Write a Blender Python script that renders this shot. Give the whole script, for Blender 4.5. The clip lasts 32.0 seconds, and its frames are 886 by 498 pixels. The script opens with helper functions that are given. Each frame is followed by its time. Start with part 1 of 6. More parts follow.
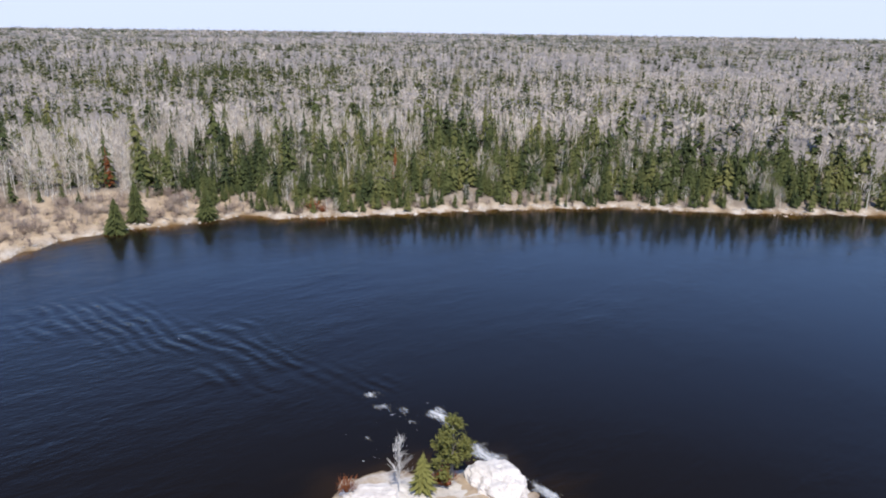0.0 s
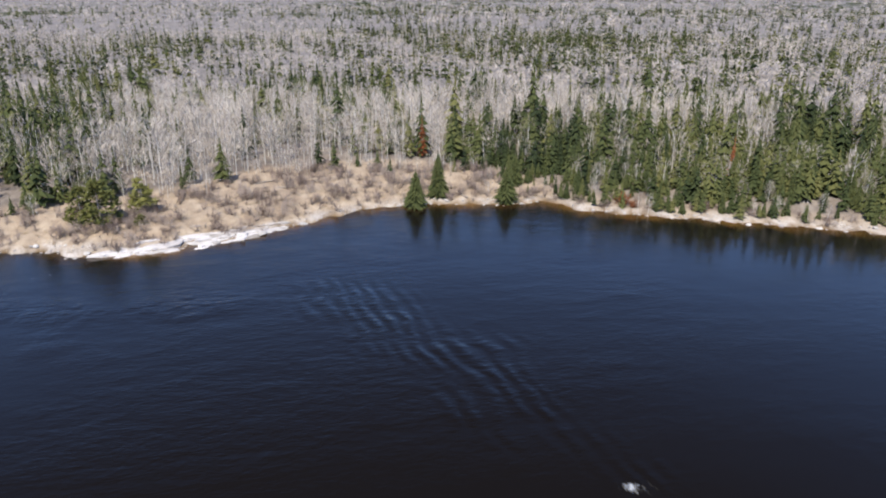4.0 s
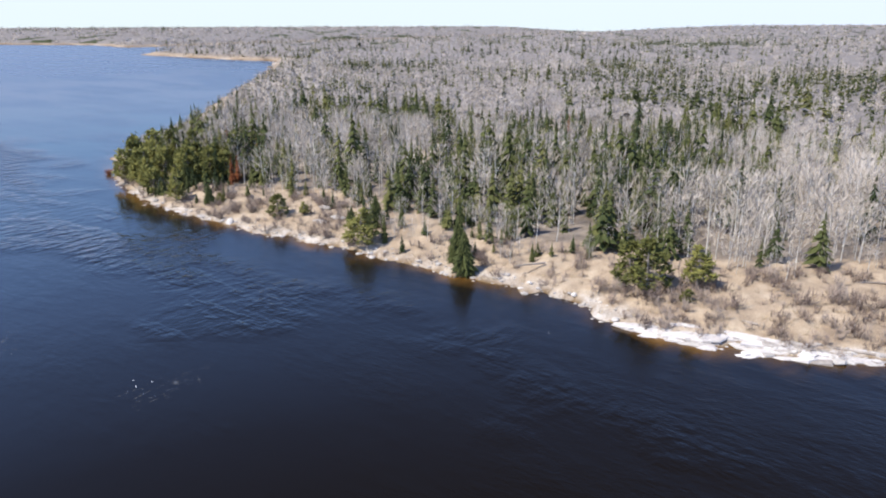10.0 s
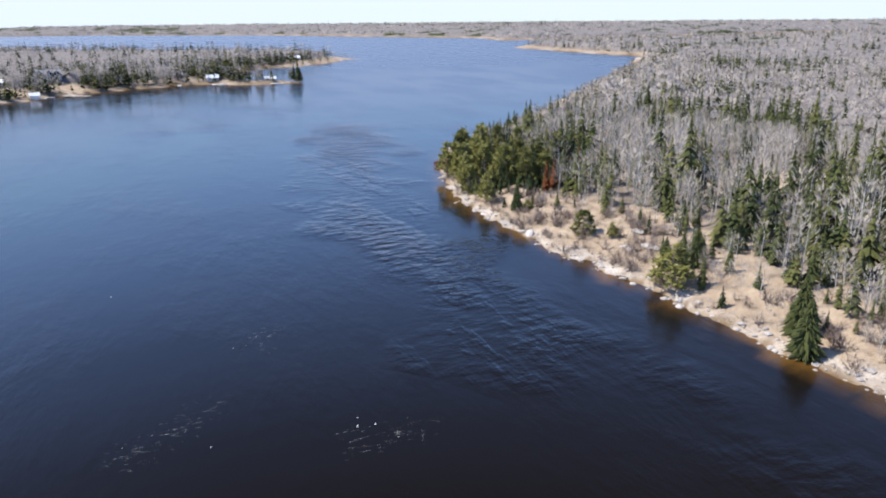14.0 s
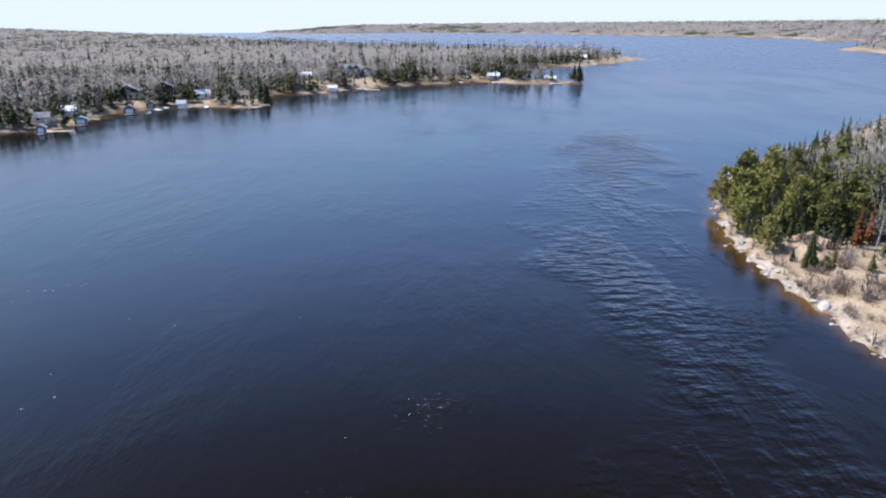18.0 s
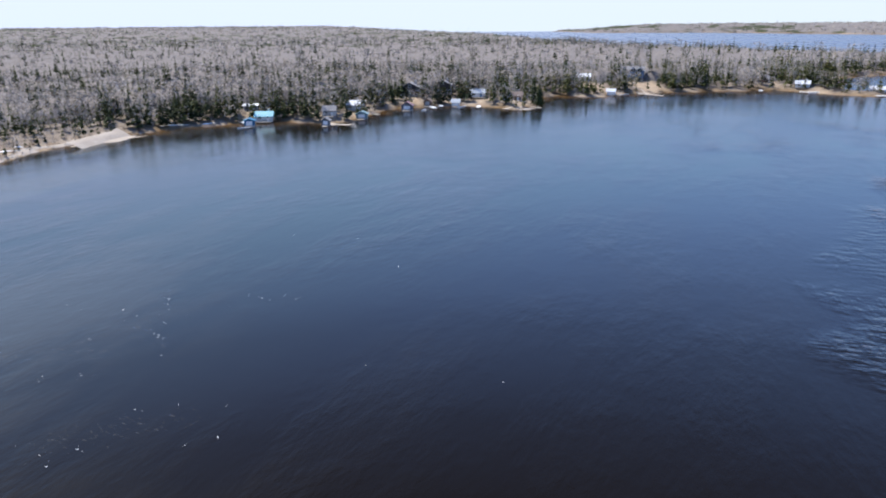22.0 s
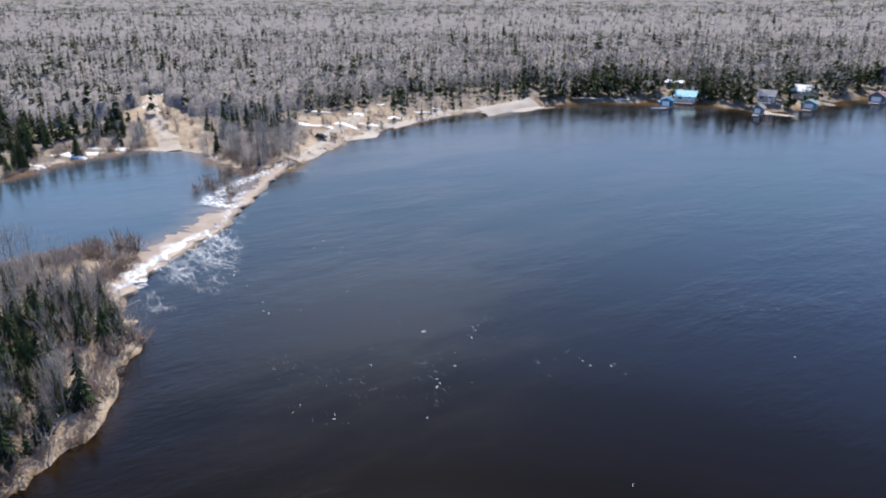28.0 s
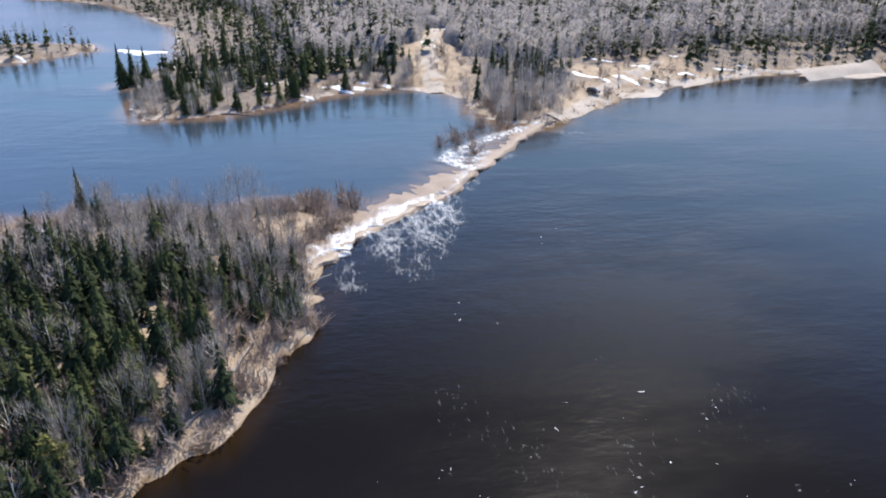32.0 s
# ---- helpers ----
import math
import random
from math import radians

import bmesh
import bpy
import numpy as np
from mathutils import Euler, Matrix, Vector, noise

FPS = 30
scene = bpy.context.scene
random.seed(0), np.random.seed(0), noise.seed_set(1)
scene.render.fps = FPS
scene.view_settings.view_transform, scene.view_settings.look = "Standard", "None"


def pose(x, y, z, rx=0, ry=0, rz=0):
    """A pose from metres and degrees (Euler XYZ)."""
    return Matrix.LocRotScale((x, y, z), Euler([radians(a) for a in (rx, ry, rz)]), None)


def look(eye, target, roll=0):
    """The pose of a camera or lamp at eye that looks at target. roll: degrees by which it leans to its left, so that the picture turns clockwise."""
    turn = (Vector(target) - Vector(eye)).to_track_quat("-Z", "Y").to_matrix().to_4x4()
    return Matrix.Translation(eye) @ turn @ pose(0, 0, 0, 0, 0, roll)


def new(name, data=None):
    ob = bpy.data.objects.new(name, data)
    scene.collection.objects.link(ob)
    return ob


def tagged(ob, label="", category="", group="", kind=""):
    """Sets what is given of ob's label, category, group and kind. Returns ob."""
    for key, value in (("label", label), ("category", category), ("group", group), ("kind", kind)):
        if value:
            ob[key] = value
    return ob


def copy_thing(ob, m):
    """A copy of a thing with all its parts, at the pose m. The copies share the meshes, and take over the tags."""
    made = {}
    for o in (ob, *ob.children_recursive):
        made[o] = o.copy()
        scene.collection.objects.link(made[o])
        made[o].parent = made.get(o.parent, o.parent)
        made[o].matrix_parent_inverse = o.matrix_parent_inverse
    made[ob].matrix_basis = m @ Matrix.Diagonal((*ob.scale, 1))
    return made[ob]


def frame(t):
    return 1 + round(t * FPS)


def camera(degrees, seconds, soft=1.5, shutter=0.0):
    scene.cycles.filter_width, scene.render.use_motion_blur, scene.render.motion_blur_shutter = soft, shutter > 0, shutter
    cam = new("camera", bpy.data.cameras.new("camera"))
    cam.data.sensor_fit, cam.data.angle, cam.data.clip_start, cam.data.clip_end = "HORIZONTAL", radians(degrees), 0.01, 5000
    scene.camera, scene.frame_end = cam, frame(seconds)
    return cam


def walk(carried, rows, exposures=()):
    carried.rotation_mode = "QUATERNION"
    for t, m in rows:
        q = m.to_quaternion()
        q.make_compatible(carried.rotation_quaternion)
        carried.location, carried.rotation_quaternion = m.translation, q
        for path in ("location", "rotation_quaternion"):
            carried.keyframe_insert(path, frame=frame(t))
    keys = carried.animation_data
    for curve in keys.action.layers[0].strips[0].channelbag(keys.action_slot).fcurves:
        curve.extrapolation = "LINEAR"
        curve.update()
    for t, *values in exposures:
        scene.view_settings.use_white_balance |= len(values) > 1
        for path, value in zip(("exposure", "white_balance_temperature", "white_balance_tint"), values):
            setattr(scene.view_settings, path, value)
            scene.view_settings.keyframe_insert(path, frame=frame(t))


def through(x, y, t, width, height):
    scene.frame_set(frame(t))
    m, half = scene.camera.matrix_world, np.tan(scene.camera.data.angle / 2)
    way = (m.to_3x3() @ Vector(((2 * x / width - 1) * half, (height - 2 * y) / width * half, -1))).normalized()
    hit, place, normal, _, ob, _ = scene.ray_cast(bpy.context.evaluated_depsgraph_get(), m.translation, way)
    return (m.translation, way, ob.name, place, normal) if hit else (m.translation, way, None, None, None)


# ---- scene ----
UNIT = 1.6  # metres to one unit of the plan below; the whole place is brought to metres at the end
cam = camera(64.4, 32.0, soft=2.0)
PATH = [
    (0, (-63.207, -17.674, 34.862), (-61.671, -18.811, 34.273), 0.8),
    (0.5, (-61.365, -19.316, 34.914), (-59.773, -20.373, 34.325), 0.7),
    (1, (-59.606, -20.944, 34.943), (-57.959, -21.912, 34.354), 0.7),
    (1.5, (-57.888, -22.561, 34.963), (-56.19, -23.437, 34.373), 0.5),
    (2, (-56.118, -24.024, 34.984), (-54.374, -24.8, 34.385), 0.6),
    (2.5, (-54.389, -25.367, 34.994), (-52.613, -26.034, 34.362), 0.6),
    (3, (-52.676, -26.584, 34.98), (-50.871, -27.13, 34.314), 0.4),
    (3.5, (-50.93, -27.611, 34.951), (-49.097, -28.035, 34.271), 0.3),
    (5.5, (-43.127, -30.814, 34.818), (-41.247, -30.71, 34.144), 0.2),
    (6, (-40.993, -31.407, 34.807), (-39.126, -31.163, 34.134), 0.3),
    (6.5, (-38.72, -31.794, 34.813), (-36.874, -31.42, 34.143), 0.2),
    (7, (-36.466, -32.039, 34.853), (-34.635, -31.535, 34.224), 0.2),
    (7.5, (-34.241, -32.124, 34.917), (-32.436, -31.491, 34.333), 0.3),
    (8, (-31.959, -31.98, 34.996), (-30.202, -31.215, 34.426), 0.2),
    (8.5, (-29.776, -31.798, 35.045), (-28.084, -30.9, 34.468), 0.1),
    (9, (-27.596, -31.478, 35.061), (-25.982, -30.454, 34.472), -0.1),
    (9.5, (-25.444, -31.0, 34.942), (-23.915, -29.858, 34.344), -0.2),
    (10, (-23.232, -30.349, 34.804), (-21.798, -29.094, 34.197), -0.2),
    (10.5, (-20.931, -29.479, 34.65), (-19.601, -28.118, 34.033), -0.4),
    (11, (-18.695, -28.288, 34.494), (-17.472, -26.832, 33.874), -0.4),
    (11.5, (-16.537, -27.119, 34.434), (-15.419, -25.581, 33.813), -0.5),
    (12, (-14.523, -25.796, 34.388), (-13.51, -24.187, 33.768), -0.6),
    (12.5, (-12.624, -24.339, 34.337), (-11.71, -22.671, 33.718), -0.6),
    (13, (-10.832, -22.704, 34.285), (-10.004, -20.992, 33.667), -0.6),
    (13.5, (-9.085, -20.927, 34.277), (-8.341, -19.176, 33.66), -0.5),
    (14, (-7.412, -19.034, 34.249), (-6.756, -17.248, 33.633), -0.5),
    (14.5, (-5.843, -16.981, 34.204), (-5.276, -15.165, 33.588), -0.4),
    (16.5, (-0.316, -7.269, 33.949), (-0.119, -5.376, 33.335), -0.5),
    (17, (0.757, -4.823, 33.915), (0.857, -2.922, 33.301), -0.5),
    (17.5, (1.613, -2.475, 33.889), (1.617, -0.572, 33.276), -0.5),
    (18, (2.268, -0.148, 33.839), (2.178, 1.753, 33.226), -0.5),
    (18.5, (2.787, 2.206, 33.816), (2.602, 4.101, 33.204), -0.5),
    (19, (3.171, 4.595, 33.854), (2.892, 6.479, 33.241), -0.5),
    (19.5, (3.387, 6.969, 33.902), (3.015, 8.837, 33.29), -0.4),
    (20, (3.424, 9.33, 33.953), (2.961, 11.177, 33.341), -0.5),
    (20.5, (3.336, 11.636, 33.997), (2.785, 13.459, 33.386), -0.5),
    (21, (3.145, 13.849, 34.035), (2.506, 15.643, 33.426), -0.4),
    (21.5, (2.903, 15.966, 34.07), (2.177, 17.727, 33.46), -0.5),
    (22, (2.634, 18.038, 34.099), (1.823, 19.761, 33.489), -0.4),
    (22.5, (2.33, 20.176, 34.122), (1.437, 21.858, 33.511), -0.3),
    (23, (1.961, 22.452, 34.136), (0.982, 24.086, 33.526), -0.3),
    (23.5, (1.506, 24.784, 34.135), (0.444, 26.366, 33.525), -0.3),
    (24, (0.944, 27.094, 34.123), (-0.199, 28.618, 33.513), -0.2),
    (24.5, (0.197, 29.425, 34.116), (-1.024, 30.887, 33.506), -0.2),
    (25, (-0.803, 31.65, 34.127), (-2.097, 33.047, 33.517), -0.3),
    (25.5, (-2.08, 33.752, 34.146), (-3.443, 35.082, 33.536), -0.2),
    (27.5, (-8.066, 41.121, 34.151), (-9.635, 42.153, 33.464), -0.1),
    (28, (-9.677, 42.892, 34.119), (-11.296, 43.843, 33.431), -0.2),
    (28.5, (-11.393, 44.593, 34.078), (-13.058, 45.462, 33.389), -0.2),
    (29, (-13.268, 46.226, 34.03), (-14.973, 47.012, 33.342), -0.1),
    (29.5, (-15.21, 47.722, 34.007), (-16.952, 48.425, 33.317), -0.1),
    (30, (-17.204, 49.134, 33.991), (-18.968, 49.746, 33.275), -0.0),
    (30.5, (-19.186, 50.407, 33.999), (-20.965, 50.925, 33.246), -0.0),
    (31, (-21.117, 51.713, 34.05), (-22.907, 52.131, 33.261), -0.1),
    (31.5, (-23.009, 53.042, 34.112), (-24.807, 53.354, 33.294), -0.0),
    (32, (-24.961, 54.284, 34.188), (-26.762, 54.49, 33.341), -0.1),
]
walk(cam, [(t, look(Vector(eye) * UNIT, Vector(target) * UNIT, roll)) for t, eye, target, roll in PATH], exposures=[(0, 0.36), (6, 0.48), (13, 0.57), (21, 0.5), (28, 0.52), (32, 0.62)])

# ---- light ----
SUN_EL, SUN_AZ = radians(54), radians(-64)
sun = new("sun", bpy.data.lights.new("sun", "SUN"))
sun.data.energy, sun.data.angle, sun.data.color = 4.8, radians(0.55), (1.0, 0.94, 0.83)
sun_way = Vector((math.sin(SUN_AZ) * math.cos(SUN_EL), math.cos(SUN_AZ) * math.cos(SUN_EL), math.sin(SUN_EL)))
sun.rotation_mode, sun.rotation_quaternion = "QUATERNION", sun_way.to_track_quat("Z", "Y")
world = bpy.data.worlds.new("sky")
scene.world = world
world.use_nodes = True
wt = world.node_tree
sky = wt.nodes.new("ShaderNodeTexSky")
sky.sky_type, sky.sun_disc = "NISHITA", False
sky.sun_elevation, sky.sun_rotation = SUN_EL, SUN_AZ
sky.air_density, sky.dust_density, sky.ozone_density = 1.0, 0.3, 3.0
cool = wt.nodes.new("ShaderNodeMix")
cool.data_type, cool.blend_type = "RGBA", "MULTIPLY"
cool.inputs[0].default_value, cool.inputs[7].default_value = 1.0, (0.86, 0.96, 1.20, 1)
wt.links.new(sky.outputs[0], cool.inputs[6])
even = wt.nodes.new("ShaderNodeMix")
even.data_type = "RGBA"
even.inputs[0].default_value, even.inputs[7].default_value = 0.05, (1.8, 3.0, 5.8, 1)
wt.links.new(cool.outputs[2], even.inputs[6])
haze = wt.nodes.new("ShaderNodeMix")
haze.data_type, haze.blend_type = "RGBA", "DARKEN"
haze.inputs[0].default_value, haze.inputs[7].default_value = 1.0, (3.85, 4.4, 7.0, 1)
wt.links.new(even.outputs[2], haze.inputs[6])
wt.links.new(haze.outputs[2], wt.nodes["Background"].inputs[0])
wt.nodes["Background"].inputs[1].default_value = 0.15


# ---- materials ----
def material(name, rough=0.9, metallic=0.0, spec=0.3):
    m = bpy.data.materials.new(name)
    m.use_nodes = True
    b = m.node_tree.nodes["Principled BSDF"]
    b.inputs["Roughness"].default_value, b.inputs["Metallic"].default_value = rough, metallic
    b.inputs["Specular IOR Level"].default_value = spec
    return m, m.node_tree, b


def ramp(nt, factor, stops):
    r = nt.nodes.new("ShaderNodeValToRGB")
    while len(r.color_ramp.elements) < len(stops):
        r.color_ramp.elements.new(0.5)
    for e, (p, c) in zip(r.color_ramp.elements, stops):
        e.position, e.color = p, (*c, 1)
    nt.links.new(factor, r.inputs[0])
    return r.outputs[0]


def place(nt):
    """The place on a surface, in units of the plan."""
    g, v = nt.nodes.new("ShaderNodeNewGeometry"), nt.nodes.new("ShaderNodeVectorMath")
    v.operation = "SCALE"
    v.inputs["Scale"].default_value = 1 / UNIT
    nt.links.new(g.outputs["Position"], v.inputs[0])
    return v.outputs[0]


def noise_tex(nt, scale, detail=4.0, rough=0.55, vector=None):
    n = nt.nodes.new("ShaderNodeTexNoise")
    n.inputs["Scale"].default_value, n.inputs["Detail"].default_value, n.inputs["Roughness"].default_value = scale, detail, rough
    if vector is None:
        vector = place(nt)
    nt.links.new(vector, n.inputs["Vector"])
    return n.outputs[0]


def mix(nt, factor, a, b, kind="MIX"):
    m = nt.nodes.new("ShaderNodeMix")
    m.data_type, m.blend_type = "RGBA", kind
    for socket, value in ((m.inputs[0], factor), (m.inputs[6], a), (m.inputs[7], b)):
        if isinstance(value, (int, float)):
            socket.default_value = value
        elif isinstance(value, tuple):
            socket.default_value = (*value, 1)
        else:
            nt.links.new(value, socket)
    return m.outputs[2]


def calc(nt, op, a, b=0.0):
    m = nt.nodes.new("ShaderNodeMath")
    m.operation = op
    for socket, value in ((m.inputs[0], a), (m.inputs[1], b)):
        if isinstance(value, (int, float)):
            socket.default_value = value
        else:
            nt.links.new(value, socket)
    return m.outputs[0]


def bump(nt, b, height, strength, distance):
    n = nt.nodes.new("ShaderNodeBump")
    n.inputs["Strength"].default_value, n.inputs["Distance"].default_value = strength, distance * UNIT
    nt.links.new(height, n.inputs["Height"])
    nt.links.new(n.outputs[0], b.inputs["Normal"])
    return n


def attribute(nt, name):
    a = nt.nodes.new("ShaderNodeAttribute")
    a.attribute_name = name
    return a.outputs["Fac"]


def plain(name, low, high, scale=2.0, rough=0.85, metallic=0.0, relief=0.3, depth=0.02, tint=None, spec=0.3):
    """A surface that wanders between two colours at two sizes, with fine relief; tint: an attribute, or the object's own random number, that shifts it."""
    m, nt, b = material(name, rough, metallic, spec)
    big, fine = noise_tex(nt, scale * 0.2, 3), noise_tex(nt, scale * 2.5, 5, 0.65)
    f = calc(nt, "ADD", calc(nt, "MULTIPLY", big, 0.5), calc(nt, "MULTIPLY", fine, 0.5))
    if tint == "object":
        o = nt.nodes.new("ShaderNodeObjectInfo")
        f = calc(nt, "ADD", f, calc(nt, "MULTIPLY", calc(nt, "SUBTRACT", o.outputs["Random"], 0.5), 0.35))
    elif tint:
        f = calc(nt, "ADD", f, calc(nt, "MULTIPLY", calc(nt, "SUBTRACT", attribute(nt, tint), 0.5), 0.7))
    nt.links.new(ramp(nt, f, [(0.3, low), (0.7, high)]), b.inputs["Base Color"])
    bump(nt, b, fine, relief, depth)
    return m


def leaf_material(name, stops, lift=0.6, through=0.3, sparse=0.0):
    """Needles or twigs: the colour goes by each tree's own tint and a fine grain, light passes through a little, and the
    normals lean upwards, as those of a soft crown do on the whole."""
    m, nt, b = material(name, 0.8, 0.0, 0.1)
    f = calc(nt, "ADD", calc(nt, "MULTIPLY", attribute(nt, "tint"), 0.7), calc(nt, "MULTIPLY", noise_tex(nt, 1.3, 3), 0.4))
    c = ramp(nt, f, stops)
    nt.links.new(c, b.inputs["Base Color"])
    g = nt.nodes.new("ShaderNodeNewGeometry")
    lean = nt.nodes.new("ShaderNodeMix")
    lean.data_type = "VECTOR"
    lean.inputs[0].default_value, lean.inputs[5].default_value = lift, (0, 0, 1)
    nt.links.new(g.outputs["Normal"], lean.inputs[4])
    unit = nt.nodes.new("ShaderNodeVectorMath")
    unit.operation = "NORMALIZE"
    nt.links.new(lean.outputs[1], unit.inputs[0])
    nt.links.new(unit.outputs[0], b.inputs["Normal"])
    t = nt.nodes.new("ShaderNodeBsdfTranslucent")
    nt.links.new(c, t.inputs["Color"])
    both = nt.nodes.new("ShaderNodeMixShader")
    both.inputs[0].default_value = through
    nt.links.new(b.outputs[0], both.inputs[1])
    nt.links.new(t.outputs[0], both.inputs[2])
    out = both.outputs[0]
    if sparse:
        gap, open_work = nt.nodes.new("ShaderNodeBsdfTransparent"), nt.nodes.new("ShaderNodeMixShader")
        open_work.inputs[0].default_value = sparse
        nt.links.new(out, open_work.inputs[1])
        nt.links.new(gap.outputs[0], open_work.inputs[2])
        out = open_work.outputs[0]
    nt.links.new(out, nt.nodes["Material Output"].inputs[0])
    return m


M_NEEDLE = leaf_material("spruce_needles", [(0.12, (0.020, 0.029, 0.014)), (0.45, (0.052, 0.064, 0.024)), (0.75, (0.098, 0.103, 0.036)), (0.97, (0.145, 0.138, 0.050))], 0.12, 0.16)
M_PINE = leaf_material("pine_needles", [(0.2, (0.070, 0.076, 0.024)), (0.8, (0.20, 0.19, 0.058))], 0.25, 0.15)
M_RUST = leaf_material("rusty_needles", [(0.2, (0.13, 0.045, 0.020)), (0.8, (0.24, 0.085, 0.035))])
M_TWIG = leaf_material("bare_twigs", [(0.06, (0.15, 0.131, 0.130)), (0.5, (0.39, 0.340, 0.290)), (0.9, (0.55, 0.488, 0.425))], 0.5, 0.2, 0.42)
M_SHRUB = leaf_material("shrub_twigs", [(0.2, (0.17, 0.125, 0.105)), (0.6, (0.29, 0.225, 0.19)), (0.9, (0.40, 0.33, 0.28))])
M_BARK = plain("grey_bark", (0.13, 0.11, 0.095), (0.28, 0.25, 0.22), 3.0)
M_BIRCH = plain("pale_bark", (0.38, 0.35, 0.31), (0.66, 0.63, 0.58), 2.0)
M_ROCK = plain("shore_rock", (0.24, 0.21, 0.185), (0.53, 0.49, 0.45), 1.2, relief=0.8, depth=0.08, tint="object")
M_PALE = plain("pale_granite", (0.34, 0.30, 0.275), (0.66, 0.62, 0.59), 0.9, relief=0.8, depth=0.08)


def ground_material():
    m, nt, b = material("ground", 0.95, 0.0, 0.1)
    big, mid, fine = noise_tex(nt, 0.035, 4), noise_tex(nt, 0.35, 5, 0.6), noise_tex(nt, 4.0, 5, 0.7)
    grass = ramp(nt, calc(nt, "ADD", calc(nt, "MULTIPLY", mid, 0.6), calc(nt, "MULTIPLY", fine, 0.4)), [(0.32, (0.19, 0.14, 0.10)), (0.5, (0.34, 0.262, 0.185)), (0.68, (0.46, 0.375, 0.28))])
    litter = ramp(nt, calc(nt, "ADD", calc(nt, "MULTIPLY", mid, 0.5), calc(nt, "MULTIPLY", fine, 0.5)), [(0.3, (0.11, 0.088, 0.070)), (0.5, (0.20, 0.165, 0.135)), (0.7, (0.31, 0.265, 0.22))])
    stone = ramp(nt, calc(nt, "ADD", calc(nt, "MULTIPLY", mid, 0.4), calc(nt, "MULTIPLY", fine, 0.6)), [(0.35, (0.22, 0.18, 0.14)), (0.55, (0.48, 0.43, 0.38)), (0.7, (0.66, 0.62, 0.57))])
    bed = ramp(nt, mid, [(0.3, (0.07, 0.04, 0.015)), (0.7, (0.17, 0.10, 0.035))])
    c = mix(nt, attribute(nt, "open_ground"), litter, grass)
    c = mix(nt, attribute(nt, "stony"), c, stone)
    c = mix(nt, attribute(nt, "under_water"), c, bed)
    nt.links.new(c, b.inputs["Base Color"])
    bump(nt, b, calc(nt, "ADD", fine, mid), 0.6, 0.15)
    return m


